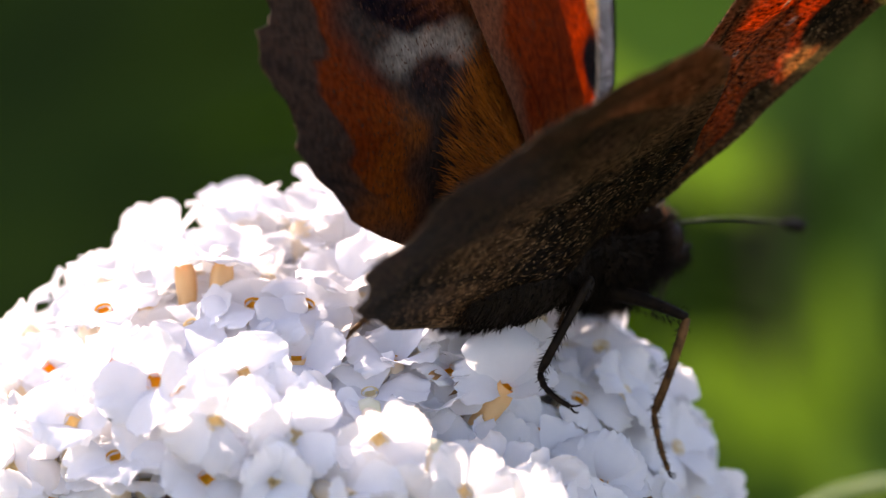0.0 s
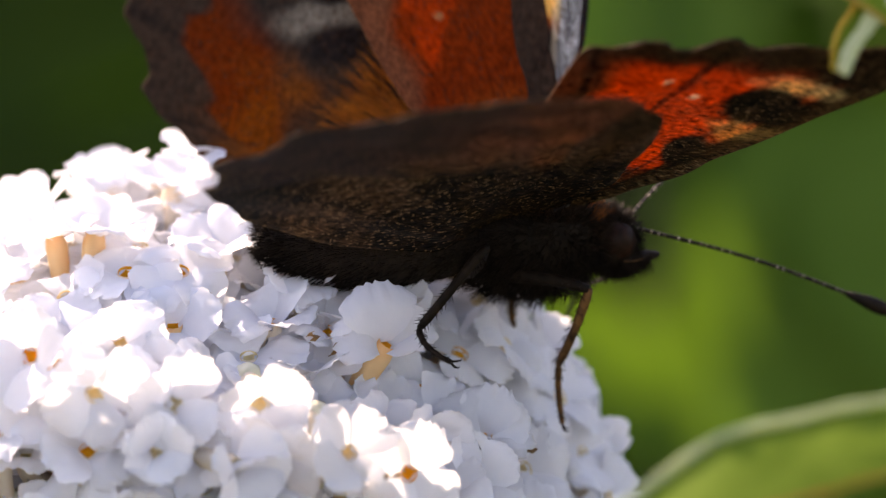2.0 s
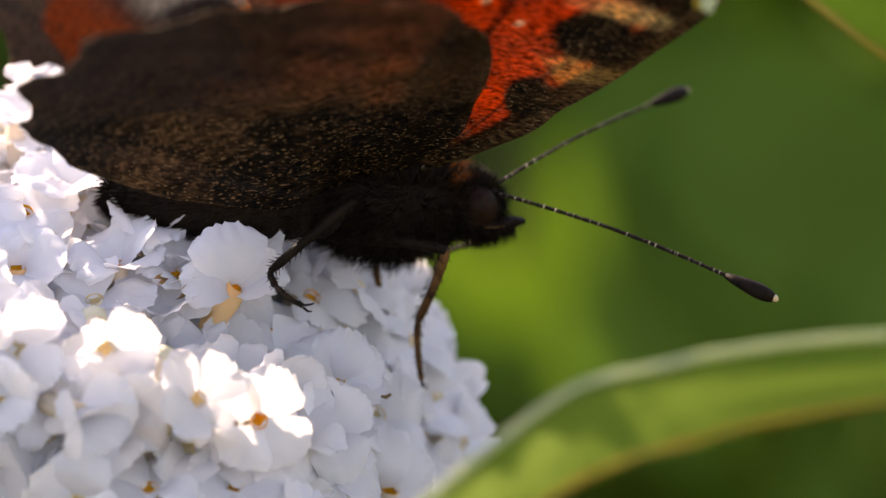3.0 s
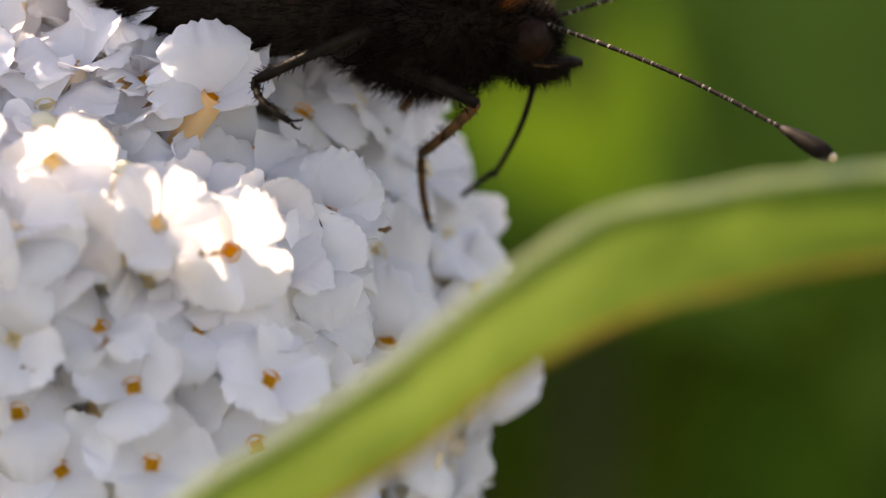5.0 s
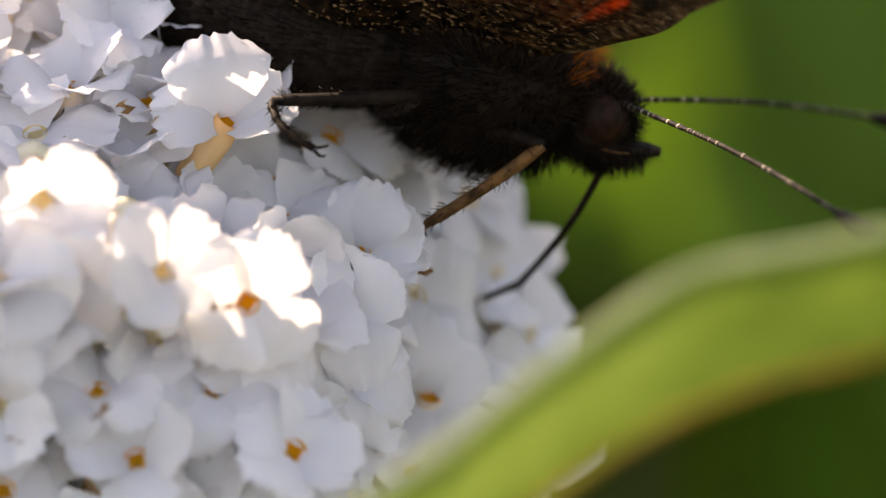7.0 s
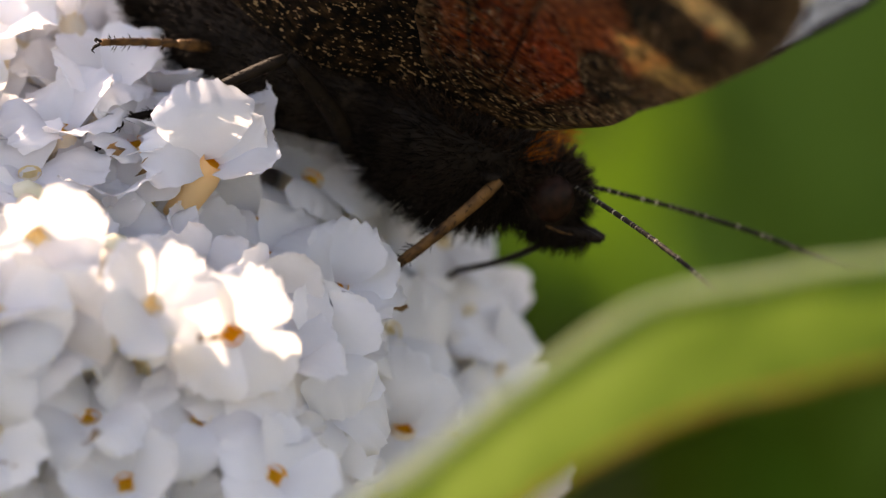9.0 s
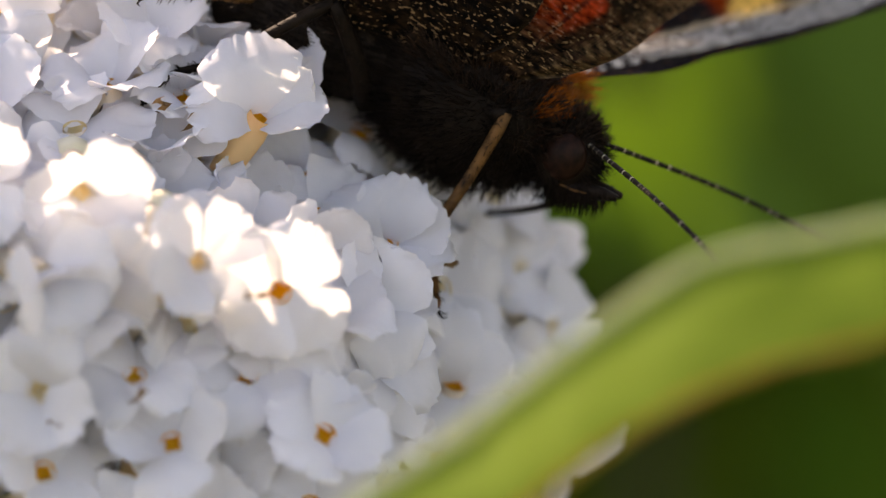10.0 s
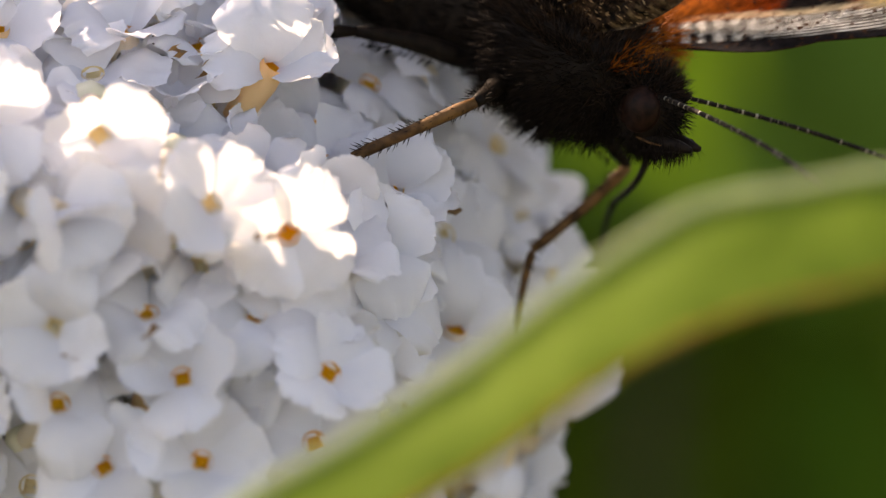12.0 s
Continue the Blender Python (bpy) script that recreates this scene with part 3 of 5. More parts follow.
        if p.x > 12:
            opening = rng.choice((-8, 2, 12, 24))
        else:
            opening = rng.choice((4, 16, 28, 38, 50)) if low else rng.choice((8, 18, 28, 40, 52))
        args = (p, ax, rng.uniform(0, 90), opening, rng, 20, rng.uniform(0.94, 1.14))
        if p.y < 2.5 and p.z > -7:
            floret(root, *args, pale=0.92)
        else:
            floret_into(far, *args)
        count += 1
        if count > 1300:
            break
    # a deeper row fills the gaps
    inner = []
    for _ in range(5000):
        d = Vector((rng.gauss(0, 1), rng.gauss(0, 1), rng.gauss(0, 1))).normalized()
        k = rng.uniform(0.74, 0.82)
        p = Vector((d.x * HEAD_SIZE.x * k, d.y * HEAD_SIZE.y * k, d.z * HEAD_SIZE.z * k))
        w = swell(p * 1.1) + p - p * 1.1
        if p.z < -8 or any((w - q).length < 2.0 for q in inner):
            continue
        inner.append(w)
        floret_into(far, w, (d + Vector((rng.gauss(0, 0.4), rng.gauss(0, 0.4), rng.gauss(0.4, 0.4)))).normalized(), rng.uniform(0, 90), rng.choice((0, 15, 30)), rng, 20, 1.1, False)
    part("hidden_floret_mass", mesh_of("hidden_floret_mass", *far[:2], [PETAL, TUBE, PALE_THROAT, CALYX], far[2]), root)
    tagged(root.children[-1], kind="stuff")
    # a few wilted brown scraps between the lobes
    for x, y, z in ((14.3, -9.8, 6.2), (7.6, -13.2, 5.8), (4.8, -12.0, 11.6), (3.8, -14.2, 2.4), (1.9, -14.4, 1.7), (-7.3, -11.6, 10.9), (5.6, -11.9, 11.0)):
        q = Vector((rng.uniform(-1, 1), rng.uniform(-1, -0.2), rng.uniform(-0.5, 1)))
        part("wilted_scrap", SCRAP, root, "small wilted brown petal", Matrix.Translation(swell((x, y, z)) * MM) @ q.to_track_quat("Y", "Z").to_matrix().to_4x4())
    return root


CORE = leafy("pale_inner_stalks", [(0.3, (0.60, 0.52, 0.36)), (0.65, (0.74, 0.68, 0.54))], 400, 0.2, (1, 0.9, 0.6), rough=0.8)
SCRAP = mesh_of("wilted_scrap", [(0.22 * math.sin(k * 1.3), 0.14 * k, 0.12 * math.cos(k * 1.9)) for k in range(8)] + [(0.3 + 0.2 * math.sin(k * 1.3), 0.14 * k, 0.14 * math.cos(k * 1.4 + 1)) for k in range(8)], [(k, k + 1, k + 9, k + 8) for k in range(7)], [WILTED])
flower_head()


# ---- leaves beside the flower ----
def long_leaf(root, spine, widths, tilt, rim_side):
    """A long downy leaf along a spine: blade with thickness, midrib and a pale turned-up rim."""
    pts = [Vector(p) for p in spine]
    fine = []
    for i in range(len(pts) - 1):
        p0, p1, p2, p3 = pts[max(i - 1, 0)], pts[i], pts[i + 1], pts[min(i + 2, len(pts) - 1)]
        for k in range(6):
            t = k / 6
            fine.append((0.5 * ((2 * p1) + (p2 - p0) * t + (2 * p0 - 5 * p1 + 4 * p2 - p3) * t * t + (3 * p1 - p0 - 3 * p2 + p3) * t ** 3), (i + t) / (len(pts) - 1)))
    fine.append((pts[-1], 1.0))
    nw = 12
    verts, faces = [], []
    mid, rim, low = [], [], []
    for i, (p, s) in enumerate(fine):
        d = (fine[min(i + 1, len(fine) - 1)][0] - fine[max(i - 1, 0)][0]).normalized()
        across = Vector(tilt)
        across = (across - d * across.dot(d)).normalized()
        up = d.cross(across)
        if up.y > 0:
            up = -up
        hw = float(np.interp(s, [k / (len(widths) - 1) for k in range(len(widths))], widths))
        for layer in (0, 1):
            for j in range(nw + 1):
                w = j / nw * 2 - 1
                wave = 0.07 * noise.noise((i * 0.25, w * 1.2, 3.0)) + 0.05 * abs(w) ** 3 * math.sin(i * 0.9 + w)
                q = p + across * (w * hw * (1 + 0.03 * math.sin(i * 1.7))) + up * (0.08 * hw * (1 - w * w) - 0.03 * math.exp(-(w / 0.12) ** 2) + wave - 0.22 * layer)
                verts.append(q)
        mid.append(p + up * (0.08 * hw - 0.26))
        rim.append(p + across * (rim_side * hw * 0.95) + up * (-0.06 + 0.06 * noise.noise((i * 0.7, 5.1, 0))))
        low.append(p - across * (rim_side * hw * 0.98) - up * 0.03)
    row = 2 * (nw + 1)
    for i in range(len(fine) - 1):
        for layer in (0, 1):
            for j in range(nw):
                a = i * row + layer * (nw + 1) + j
                f = (a, a + 1, a + row + 1, a + row)
                faces.append(f if layer == 0 else f[::-1])
        for j in (0, nw):
            a = i * row + j
            faces.append((a, a + row, a + row + nw + 1, a + nw + 1))
    leaf = part("leaf", mesh_of("leaf", verts, faces, [LEAF]), root, "grey-green downy leaf with a pale rim")
    part("midrib", mesh_of("midrib", *lathe(mid, [0.14] * len(mid), 6), [LEAF_RIM]), leaf)
    part("rim", mesh_of("rim", *lathe(rim, [0.42 + 0.09 * noise.noise((k * 0.9, 2.2, 0)) for k in range(len(rim))], 10, 0.4), [LEAF_RIM]), leaf, "pale downy leaf edge")
    part("lower_edge", mesh_of("lower_edge", *lathe(low, [0.17 + 0.07 * noise.noise((k * 0.5, 8.2, 0)) for k in range(len(low))], 8, 0.6), [LEAF_EDGE]), leaf, "yellowed leaf edge")


def leafy_shoot(label, stem_path, radii):
    root = tagged(new("leafy_shoot"), label, "plant shoot", group="leafy shoots beside the flower")
    part("stem", mesh_of("stem", *lathe(stem_path, radii, 10), [STEM]), root)
    return root


shoot = leafy_shoot("green leafy shoot with an arching leaf before the flower", [(-5, -38, -1160), (-4, -41, -700), (-2, -43, -300), (1, -44, -80), (1.6, -43, -27), (2.1, -42.3, -10.8)], [4, 3.4, 2.8, 2, 1.4, 0.9])
long_leaf(shoot, [(2.1, -42.3, -10.6), (4.1, -41.9, -4.7), (6.8, -41.4, 1.3), (11.0, -41.0, 4.1), (13.5, -41.0, 5.7), (15.3, -41.0, 7.1), (16.8, -41.0, 8.2), (19.7, -41.0, 9.9), (22.7, -41.0, 10.6), (25.2, -41.0, 11.1), (30.5, -40.5, 11.5), (35.5, -40.1, 10.9), (40.5, -39.0, 8.5)], [0.49, 1.05, 1.35, 1.5, 1.6, 1.62, 1.66, 1.95, 1.85, 1.76, 1.6, 1.2, 0.25], (-0.25, 0.95, 0.75), 1)
shoot2 = leafy_shoot("tall leafy shoot with pale hanging leaves", [(58, -24, -1160), (56, -26, -600), (52, -28, -200), (48, -28, -40), (46, -28, 10), (44, -27, 40)], [4, 3.4, 2.8, 2, 1.5, 1])
long_leaf(shoot2, [(46, -27.5, 14), (41, -27, 17), (37, -26.6, 20.7), (33, -26.3, 23.9), (28.6, -26, 27), (25, -26, 28.8), (21, -26, 30.2)], [0.5, 1.4, 2.0, 2.2, 1.9, 1.4, 0.2], (0.5, 0.7, 1), 1)
long_leaf(shoot2, [(27.8, -26.3, 26.9), (26.9, -26.5, 25.8), (26.2, -26.6, 24.8), (25.9, -26.6, 23.6)], [0.5, 0.42, 0.34, 0.1], (1, -0.2, 0.3), 1)


# ---- butterfly ----
def outline_radius(points, angles):
    pa = np.array([math.atan2(v, u) for u, v in points])
    pr = np.array([math.hypot(u, v) for u, v in points])
    order = np.argsort(pa)
    return np.interp(angles, pa[order], pr[order])


FORE_SIZE, HIND_SIZE = (0.774, 0.712), (0.96, 1.06)
FORE = ((1.8, 2.7), (7.1, 6.2), (13.4, 9.3), (18.7, 10.9), (22.2, 11.1), (23.4, 9.8), (23, 8), (21.6, 5.8), (20.7, 2.7), (20.1, -0.9), (19.8, -3.6), (18.3, -5.8), (12.5, -5.3), (6.2, -4), (1.8, -2.7))
HIND = ((1.9, 1.4), (7.4, 1.9), (14, 0.5), (17.3, -1.7), (19, -4.3), (19.4, -7.3), (18.6, -10.2), (16.9, -13.4), (14.1, -14.6), (10.5, -15.6), (7, -14.8), (3.4, -12.6), (1.4, -8.6), (0.6, -4.7))


def grain(u, v, s, k):
    return np.array([noise.noise((float(a) * s, float(b) * s, k)) for a, b in zip(u, v)])


def blob(u, v, cu, cv, ru, rv, n, soft=0.25):
    d = np.sqrt(((u - cu) / ru) ** 2 + ((v - cv) / rv) ** 2) + 0.18 * n
    return np.clip((1 + soft / 2 - d) / soft, 0, 1)


def over(col, mask, c):
    return col * (1 - mask[:, None]) + np.array(c)[None, :] * mask[:, None]


def step(x, a, b):
    t = np.clip((x - a) / (b - a), 0, 1)
    return t * t * (3 - 2 * t)


def fore_upper(u, v, edge, n, f):
    col = np.tile(np.array((0.14, 0.016, 0.0016)), (len(u), 1))
    col = over(col, step(-np.hypot(u, v), -9, -3) * 0.7, (0.34, 0.095, 0.013))
    col = over(col, step(u + n * 1.2, 19.5, 22), (0.08, 0.056, 0.042))
    col = over(col, step(-v + n, 3.2, 4.8) * 0.6, (0.12, 0.06, 0.03))
    front = np.interp(u, (0, 2, 8, 15, 21, 25), (1.5, 3, 7, 10.5, 12.2, 12.5)) - v
    col = over(col, blob(u, v, 12.2, 7.2, 1.5, 1.7, n), (0.72, 0.42, 0.10))
    col = over(col, blob(u, v, 8.8, 4.9, 1.7, 1.5, n), (0.010, 0.008, 0.008))
    col = over(col, blob(u, v, 15.6, 7.2, 2.1, 2.6, n), (0.010, 0.008, 0.008))
    col = over(col, blob(u, v, 18.3, 8.6, 1.0, 1.7, n), (0.70, 0.55, 0.30))
    col = over(col, blob(u, v, 21.8, 8.2, 2.3, 2.2, n), (0.10, 0.07, 0.09))
    col = over(col, blob(u, v, 22.2, 8.6, 1.3, 1.1, n), (0.25, 0.24, 0.55))
    strip = step(-front, -2.0, -1.7)
    col = over(col, strip, (0.012, 0.011, 0.012))
    dash = step(np.sin(u * 7.5 + v * 3 + n * 2.5) + f * 0.9, 0.3, 0.5) * strip * step(front, 0.25, 0.4)
    col = over(col, dash, (0.68, 0.66, 0.61))
    return over(col, step(-np.abs(front - 2.1 + 0.2 * f), -0.28, -0.12) * step(u, 3, 6) * 0.6, (0.60, 0.48, 0.32))


def fore_through(u, v, n, f):
    """Light that shows through the forewing."""
    col = np.tile(np.array((0.78, 0.195, 0.025)), (len(u), 1)) * (1 + 0.35 * n + 0.25 * f)[:, None]
    col = over(col, step(u + n * 1.5, 18.5, 21.5), (0.06, 0.03, 0.015))
    col = over(col, step(-v + n, 2.6, 4.4) * 0.85, (0.16, 0.10, 0.06))
    col = over(col, blob(u, v, 12.0, 7.0, 1.1, 1.5, n + f), (0.75, 0.38, 0.12))
    col = over(col, blob(u, v, 8.8, 4.9, 1.9, 1.4, n), (0.01, 0.006, 0.004))
    col = over(col, blob(u, v, 15.6, 7.2, 2.3, 2.8, n), (0.008, 0.005, 0.004))
    col = over(col, blob(u, v, 18.6, 8.4, 0.7, 2.0, n + f), (0.70, 0.45, 0.20))
    for cu, cv in ((15.5, 2.6), (17.2, 0.2), (13.0, -1.0)):
        col = over(col, blob(u, v, cu, cv, 0.35, 0.3, f), (0.9, 0.8, 0.65))
    return np.clip(col, 0, 0.92)


def hind_upper(u, v, edge, n, f):
    v = 0.74 * v + 1.4
    r = np.hypot(u, v)
    col = np.tile(np.array((0.060, 0.037, 0.025)), (len(u), 1)) * (1 + 0.35 * f)[:, None]
    red = step(edge + n * 0.4, 3.2, 3.7) * step(-v - 0.12 * u + n * 0.5, 4.6, 5.6)
    col = over(col, red, (0.20, 0.026, 0.002))
    col = over(col, step(v + n, -6.2, -4.6) * step(edge, 2.5, 3.5), (0.060, 0.038, 0.026))
    col = over(col, step(-r + n * 1.5 + f, -11.5, -6.5) * 0.9 * step(-v + n, 4.4, 6.0), (0.34, 0.080, 0.006))
    col = over(col, blob(u, v, 13.6, -3.4, 5.2, 4.3, n, 0.4), (0.045, 0.034, 0.026))
    col = over(col, blob(u, v, 10.2, -3.6, 1.3, 2.4, n, 0.45) * 0.85, (0.34, 0.29, 0.22))
    col = over(col, blob(u, v, 8.9, -3.9, 1.1, 1.3, n, 0.5), (0.02, 0.017, 0.016))
    col = over(col, blob(u, v, 15.0, -3.5, 4.0, 3.7, n, 0.15), (0.004, 0.004, 0.007))
    col = over(col, blob(u, v, 15.4, -2.2, 2.1, 1.5, n * 3.0 + f * 3.6, 0.4) * 0.9, (0.085, 0.08, 0.25))
    col = over(col, blob(u, v, 16.0, -5.4, 1.3, 0.7, n * 2 + f * 3.0, 0.5) * 0.8, (0.09, 0.085, 0.24))
    veins = step(np.sin(np.arctan2(v, u) * 23 + n * 0.6), 0.93, 0.99) * step(-edge, -6, -1)
    col = over(col, veins * 0.75, (0.02, 0.016, 0.014))
    return 0.52 * over(col, step(u * -1 + n * 0.5, -3.6, -1.8) * step(-v, 4, 7), (0.14, 0.08, 0.045))


def under(u, v, edge, n, f, fore):
    r, a = np.hypot(u, v), np.arctan2(v, u)
    striae = np.sin(r * 9.5 + n * 6 + f * 2.5) + 0.5 * f
    mottle = grain(u, v, 0.9, 9.0) + 0.6 * f
    col = np.tile(np.array((0.009, 0.006, 0.0045)), (len(u), 1))
    col = over(col, step(mottle, 0.0, 0.8) * 0.5, (0.085, 0.043, 0.021))
    band = step(-np.abs(r - (13.0 if fore else 11.0) + 2.2 * n), -3.0, -1.0)
    col = over(col, band * 0.45, (0.12, 0.06, 0.028))
    col = over(col, step(striae, 0.1, 0.9) * (0.35 + 0.45 * band), (0.22, 0.12, 0.06))
    col = over(col, step(-np.abs(r - (9.2 if fore else 7.6) + 1.8 * n), -0.5, -0.2) * 0.8, (0.008, 0.006, 0.005))
    col = over(col, step(-np.abs(r - (16.5 if fore else 14.8) + 1.5 * n), -0.5, -0.2) * 0.8, (0.008, 0.006, 0.005))
    vein = step(np.sin(a * 21 + 0.4 * n), 0.955, 0.99)
    col = over(col, vein * 0.8, (0.006, 0.0045, 0.004))
    col = over(col, step(-edge + 0.5 * f, -0.9, -0.2) * 0.6, (0.13, 0.085, 0.05))
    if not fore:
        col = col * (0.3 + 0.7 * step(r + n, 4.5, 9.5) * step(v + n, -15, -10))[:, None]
    if fore:
        col = over(col, blob(u, v, 18.8, 7.6, 1.1, 3.2, n + f * 0.9) * 0.85, (0.75, 0.55, 0.27))
        col = over(col, blob(u, v, 12.4, 7.4, 1.0, 2.6, n + f * 0.9) * 0.85, (0.60, 0.36, 0.13))
        front = np.interp(u, (0, 2, 8, 15, 21, 25), (1.5, 3, 7, 10.5, 12.2, 12.5)) - v
        dash = step(np.sin(u * 8 + v * 4 + n * 3) + f, 0.3, 0.6) * step(-front, -1.1, -0.7)
        col = over(col, dash * 0.55, (0.30, 0.20, 0.10))
    return col


def wing_mesh(name, outline, fore, side):
    """A cambered two-sided wing blade with scalloped margin; side +1 is the left wing."""
    na, nr = (130, 150) if fore else (150, 110)
    outline = [(u * (0.87 if fore else 1.03), v * (0.80 if fore else 1.14)) for u, v in outline]
    size = FORE_SIZE if fore else HIND_SIZE
    pa = [math.atan2(v, u) for u, v in outline]
    ang = np.linspace(min(pa), max(pa), na + 1)
    rad = outline_radius(outline, ang)
    margin = step(rad, 14.5, 16.5) * (step(-ang, -0.42, -0.36) if fore else step(-ang, -0.02, 0.1))
    if not fore:
        margin = np.maximum(margin, step(rad, 15, 17) * step(-ang, 0.1, 0.3))
    ragged = 0.022 * np.sin(ang * (38 if fore else 30)) + 0.016 * np.array([noise.noise((a * 34, 3.3, float(fore))) + 0.8 * noise.noise((a * 90, 1.3, float(fore))) for a in ang])
    rad = rad * (1 + margin * ragged)
    rr = np.linspace(0.03, 1, nr + 1) ** 0.85
    A, Q = np.meshgrid(ang, rr, indexing="ij")
    Rr = rad[:, None] * Q
    u, v = (Rr * np.cos(A)).ravel(), (Rr * np.sin(A)).ravel()
    edge = ((rad[:, None] - Rr) * np.ones_like(A)).ravel()
    n, f = grain(u, v, 0.55, 1.0), grain(u, v, 2.6, 7.0)
    z = (0.9 * np.sin(np.clip(Rr / 26, 0, 1) * math.pi) + (-0.0011 if fore else 0.0012) * Rr ** 2 + 0.10 * np.sin(A * 23) * Q).ravel()
    z = z + 0.25 * grain(u, v, 0.16, 4.0) - (0.0 if fore else 0.25 + 0.26 * np.clip(6.8 - u, 0, 6.8) * step(-v, 1.0, 5))
    pu, pv = u / size[0], v / size[1]  # the pattern keeps to the blade
    if fore:  # the front half droops a little
        z = z - 0.011 * np.clip(v, 0, 9) ** 2 * (1 - np.clip(u, 0, 22) / 30)
    upper = (fore_upper if fore else hind_upper)(pu, pv, edge, n, f)
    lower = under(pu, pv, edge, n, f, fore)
    if fore:
        front = np.interp(pu, (0, 2, 8, 15, 21, 25), (1.5, 3, 7, 10.5, 12.2, 12.5)) - pv
        vein = step(np.sin(np.arctan2(v, u) * 19 + 0.3 * n), 0.94, 0.99) * 0.65
        solid_part = step(-front, -2.3, -1.7) * 0.9
        shine = fore_through(pu, pv, n, f) * (1 - np.maximum(vein, solid_part))[:, None] * step(np.hypot(u, v), 2, 6)[:, None]
    else:
        shine = np.tile(np.array((0.23, 0.125, 0.068)), (len(u), 1)) * (1 + 0.7 * n + 0.35 * f + 0.4 * np.sin(np.hypot(u, v) * 9.5 + n * 6))[:, None].clip(0.1, 3) * (0.35 + 0.65 * step(v, -11, -4))[:, None] * step(u, 5.5, 9.5)[:, None]
    count = len(u)
    verts = [(b, side * a, c + 0.035) for a, b, c in zip(u, v, z)] + [(b, side * a, c - 0.035) for a, b, c in zip(u, v, z)]
    faces, slots = [], []
    for i in range(na):
        for j in range(nr):
            a = i * (nr + 1) + j
            q = (a, a + 1, a + nr + 2, a + nr + 1)
            top = q[::-1] if side < 0 else q
            top = top[::-1]
            faces.append(top)
            slots.append(0)
            faces.append(tuple(k + count for k in top[::-1]))
            slots.append(1)
    rim = [i * (nr + 1) + nr for i in range(na + 1)]
    rim = [j for j in range(nr)] + rim + [na * (nr + 1) + j for j in range(nr - 1, -1, -1)]
    for a, b in zip(rim, rim[1:]):
        faces.append((a, b, b + count, a + count))
        slots.append(1)
    me = mesh_of(name, verts, faces, [WING_UPPER, WING_UNDER], slots)
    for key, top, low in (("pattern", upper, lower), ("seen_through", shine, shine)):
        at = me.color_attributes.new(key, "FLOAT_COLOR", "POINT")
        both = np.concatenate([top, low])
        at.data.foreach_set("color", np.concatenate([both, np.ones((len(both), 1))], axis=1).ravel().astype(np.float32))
    return me


def ellipsoid(c, r, nu=20, nv=14, bumps=0.0):
    verts, faces = [], []
    for i in range(nv + 1):
        for j in range(nu):
            a, b = math.pi * i / nv, 2 * math.pi * j / nu
            d = Vector((math.cos(a), math.sin(a) * math.cos(b), math.sin(a) * math.sin(b)))
            k = 1 + bumps * noise.noise(d * 4)
            verts.append((c[0] + d.x * r[0] * k, c[1] + d.y * r[1] * k, c[2] + d.z * r[2] * k))
    for i in range(nv):
        for j in range(nu):
            faces.append((i * nu + j, i * nu + (j + 1) % nu, (i + 1) * nu + (j + 1) % nu, (i + 1) * nu + j))
    return verts, faces


def shell_roots(rng, c, r, count, lean, keep=None):
    out = []
    while len(out) < count:
        d = Vector((rng.gauss(0, 1), rng.gauss(0, 1), rng.gauss(0, 1))).normalized()
        if keep and not keep(d):
            continue
        p = (c[0] + d.x * r[0] * 0.97, c[1] + d.y * r[1] * 0.97, c[2] + d.z * r[2] * 0.97)
        out.append((p, d + Vector(lean) + Vector((rng.gauss(0, 0.25), rng.gauss(0, 0.25), rng.gauss(0, 0.25)))))
    return out


ABDOMEN_PATH = [(-2.2, 0, 0.0), (-3.2, 0, -0.05), (-4.4, 0, -0.15), (-5.6, 0, -0.3), (-6.8, 0, -0.4), (-8.0, 0, -0.5), (-9.2, 0, -0.6), (-10.3, 0, -0.7), (-11.2, 0, -0.8), (-11.9, 0, -0.85)]
ABDOMEN_R = [1.6, 1.95, 2.2, 2.3, 2.3, 2.2, 1.95, 1.55, 1.05, 0.35]
FEMUR, TIBIA, TARSUS = 4.3, 4.6, 2.9


def bristles(rng, length, r0, count, ln):
    roots = []
    for _ in range(count):
        x, a = rng.uniform(0.08, 0.97) * length, rng.uniform(0, 6.28)
        d = Vector((0.9, math.cos(a), math.sin(a)))
        roots.append(((x, r0 * math.cos(a), r0 * math.sin(a)), d))
    return hairs(rng, roots, ln, 0.022, 0.1)


def joined(*pieces):
    """Several (verts, faces, slot) as one list of verts, faces and slots."""
    verts, faces, slots = [], [], []
    for pv, pf, slot in pieces:
        b = len(verts)
        verts += list(pv)
        faces += [tuple(i + b for i in f) for f in pf]
        slots += [slot] * len(pf)
    return verts, faces, slots


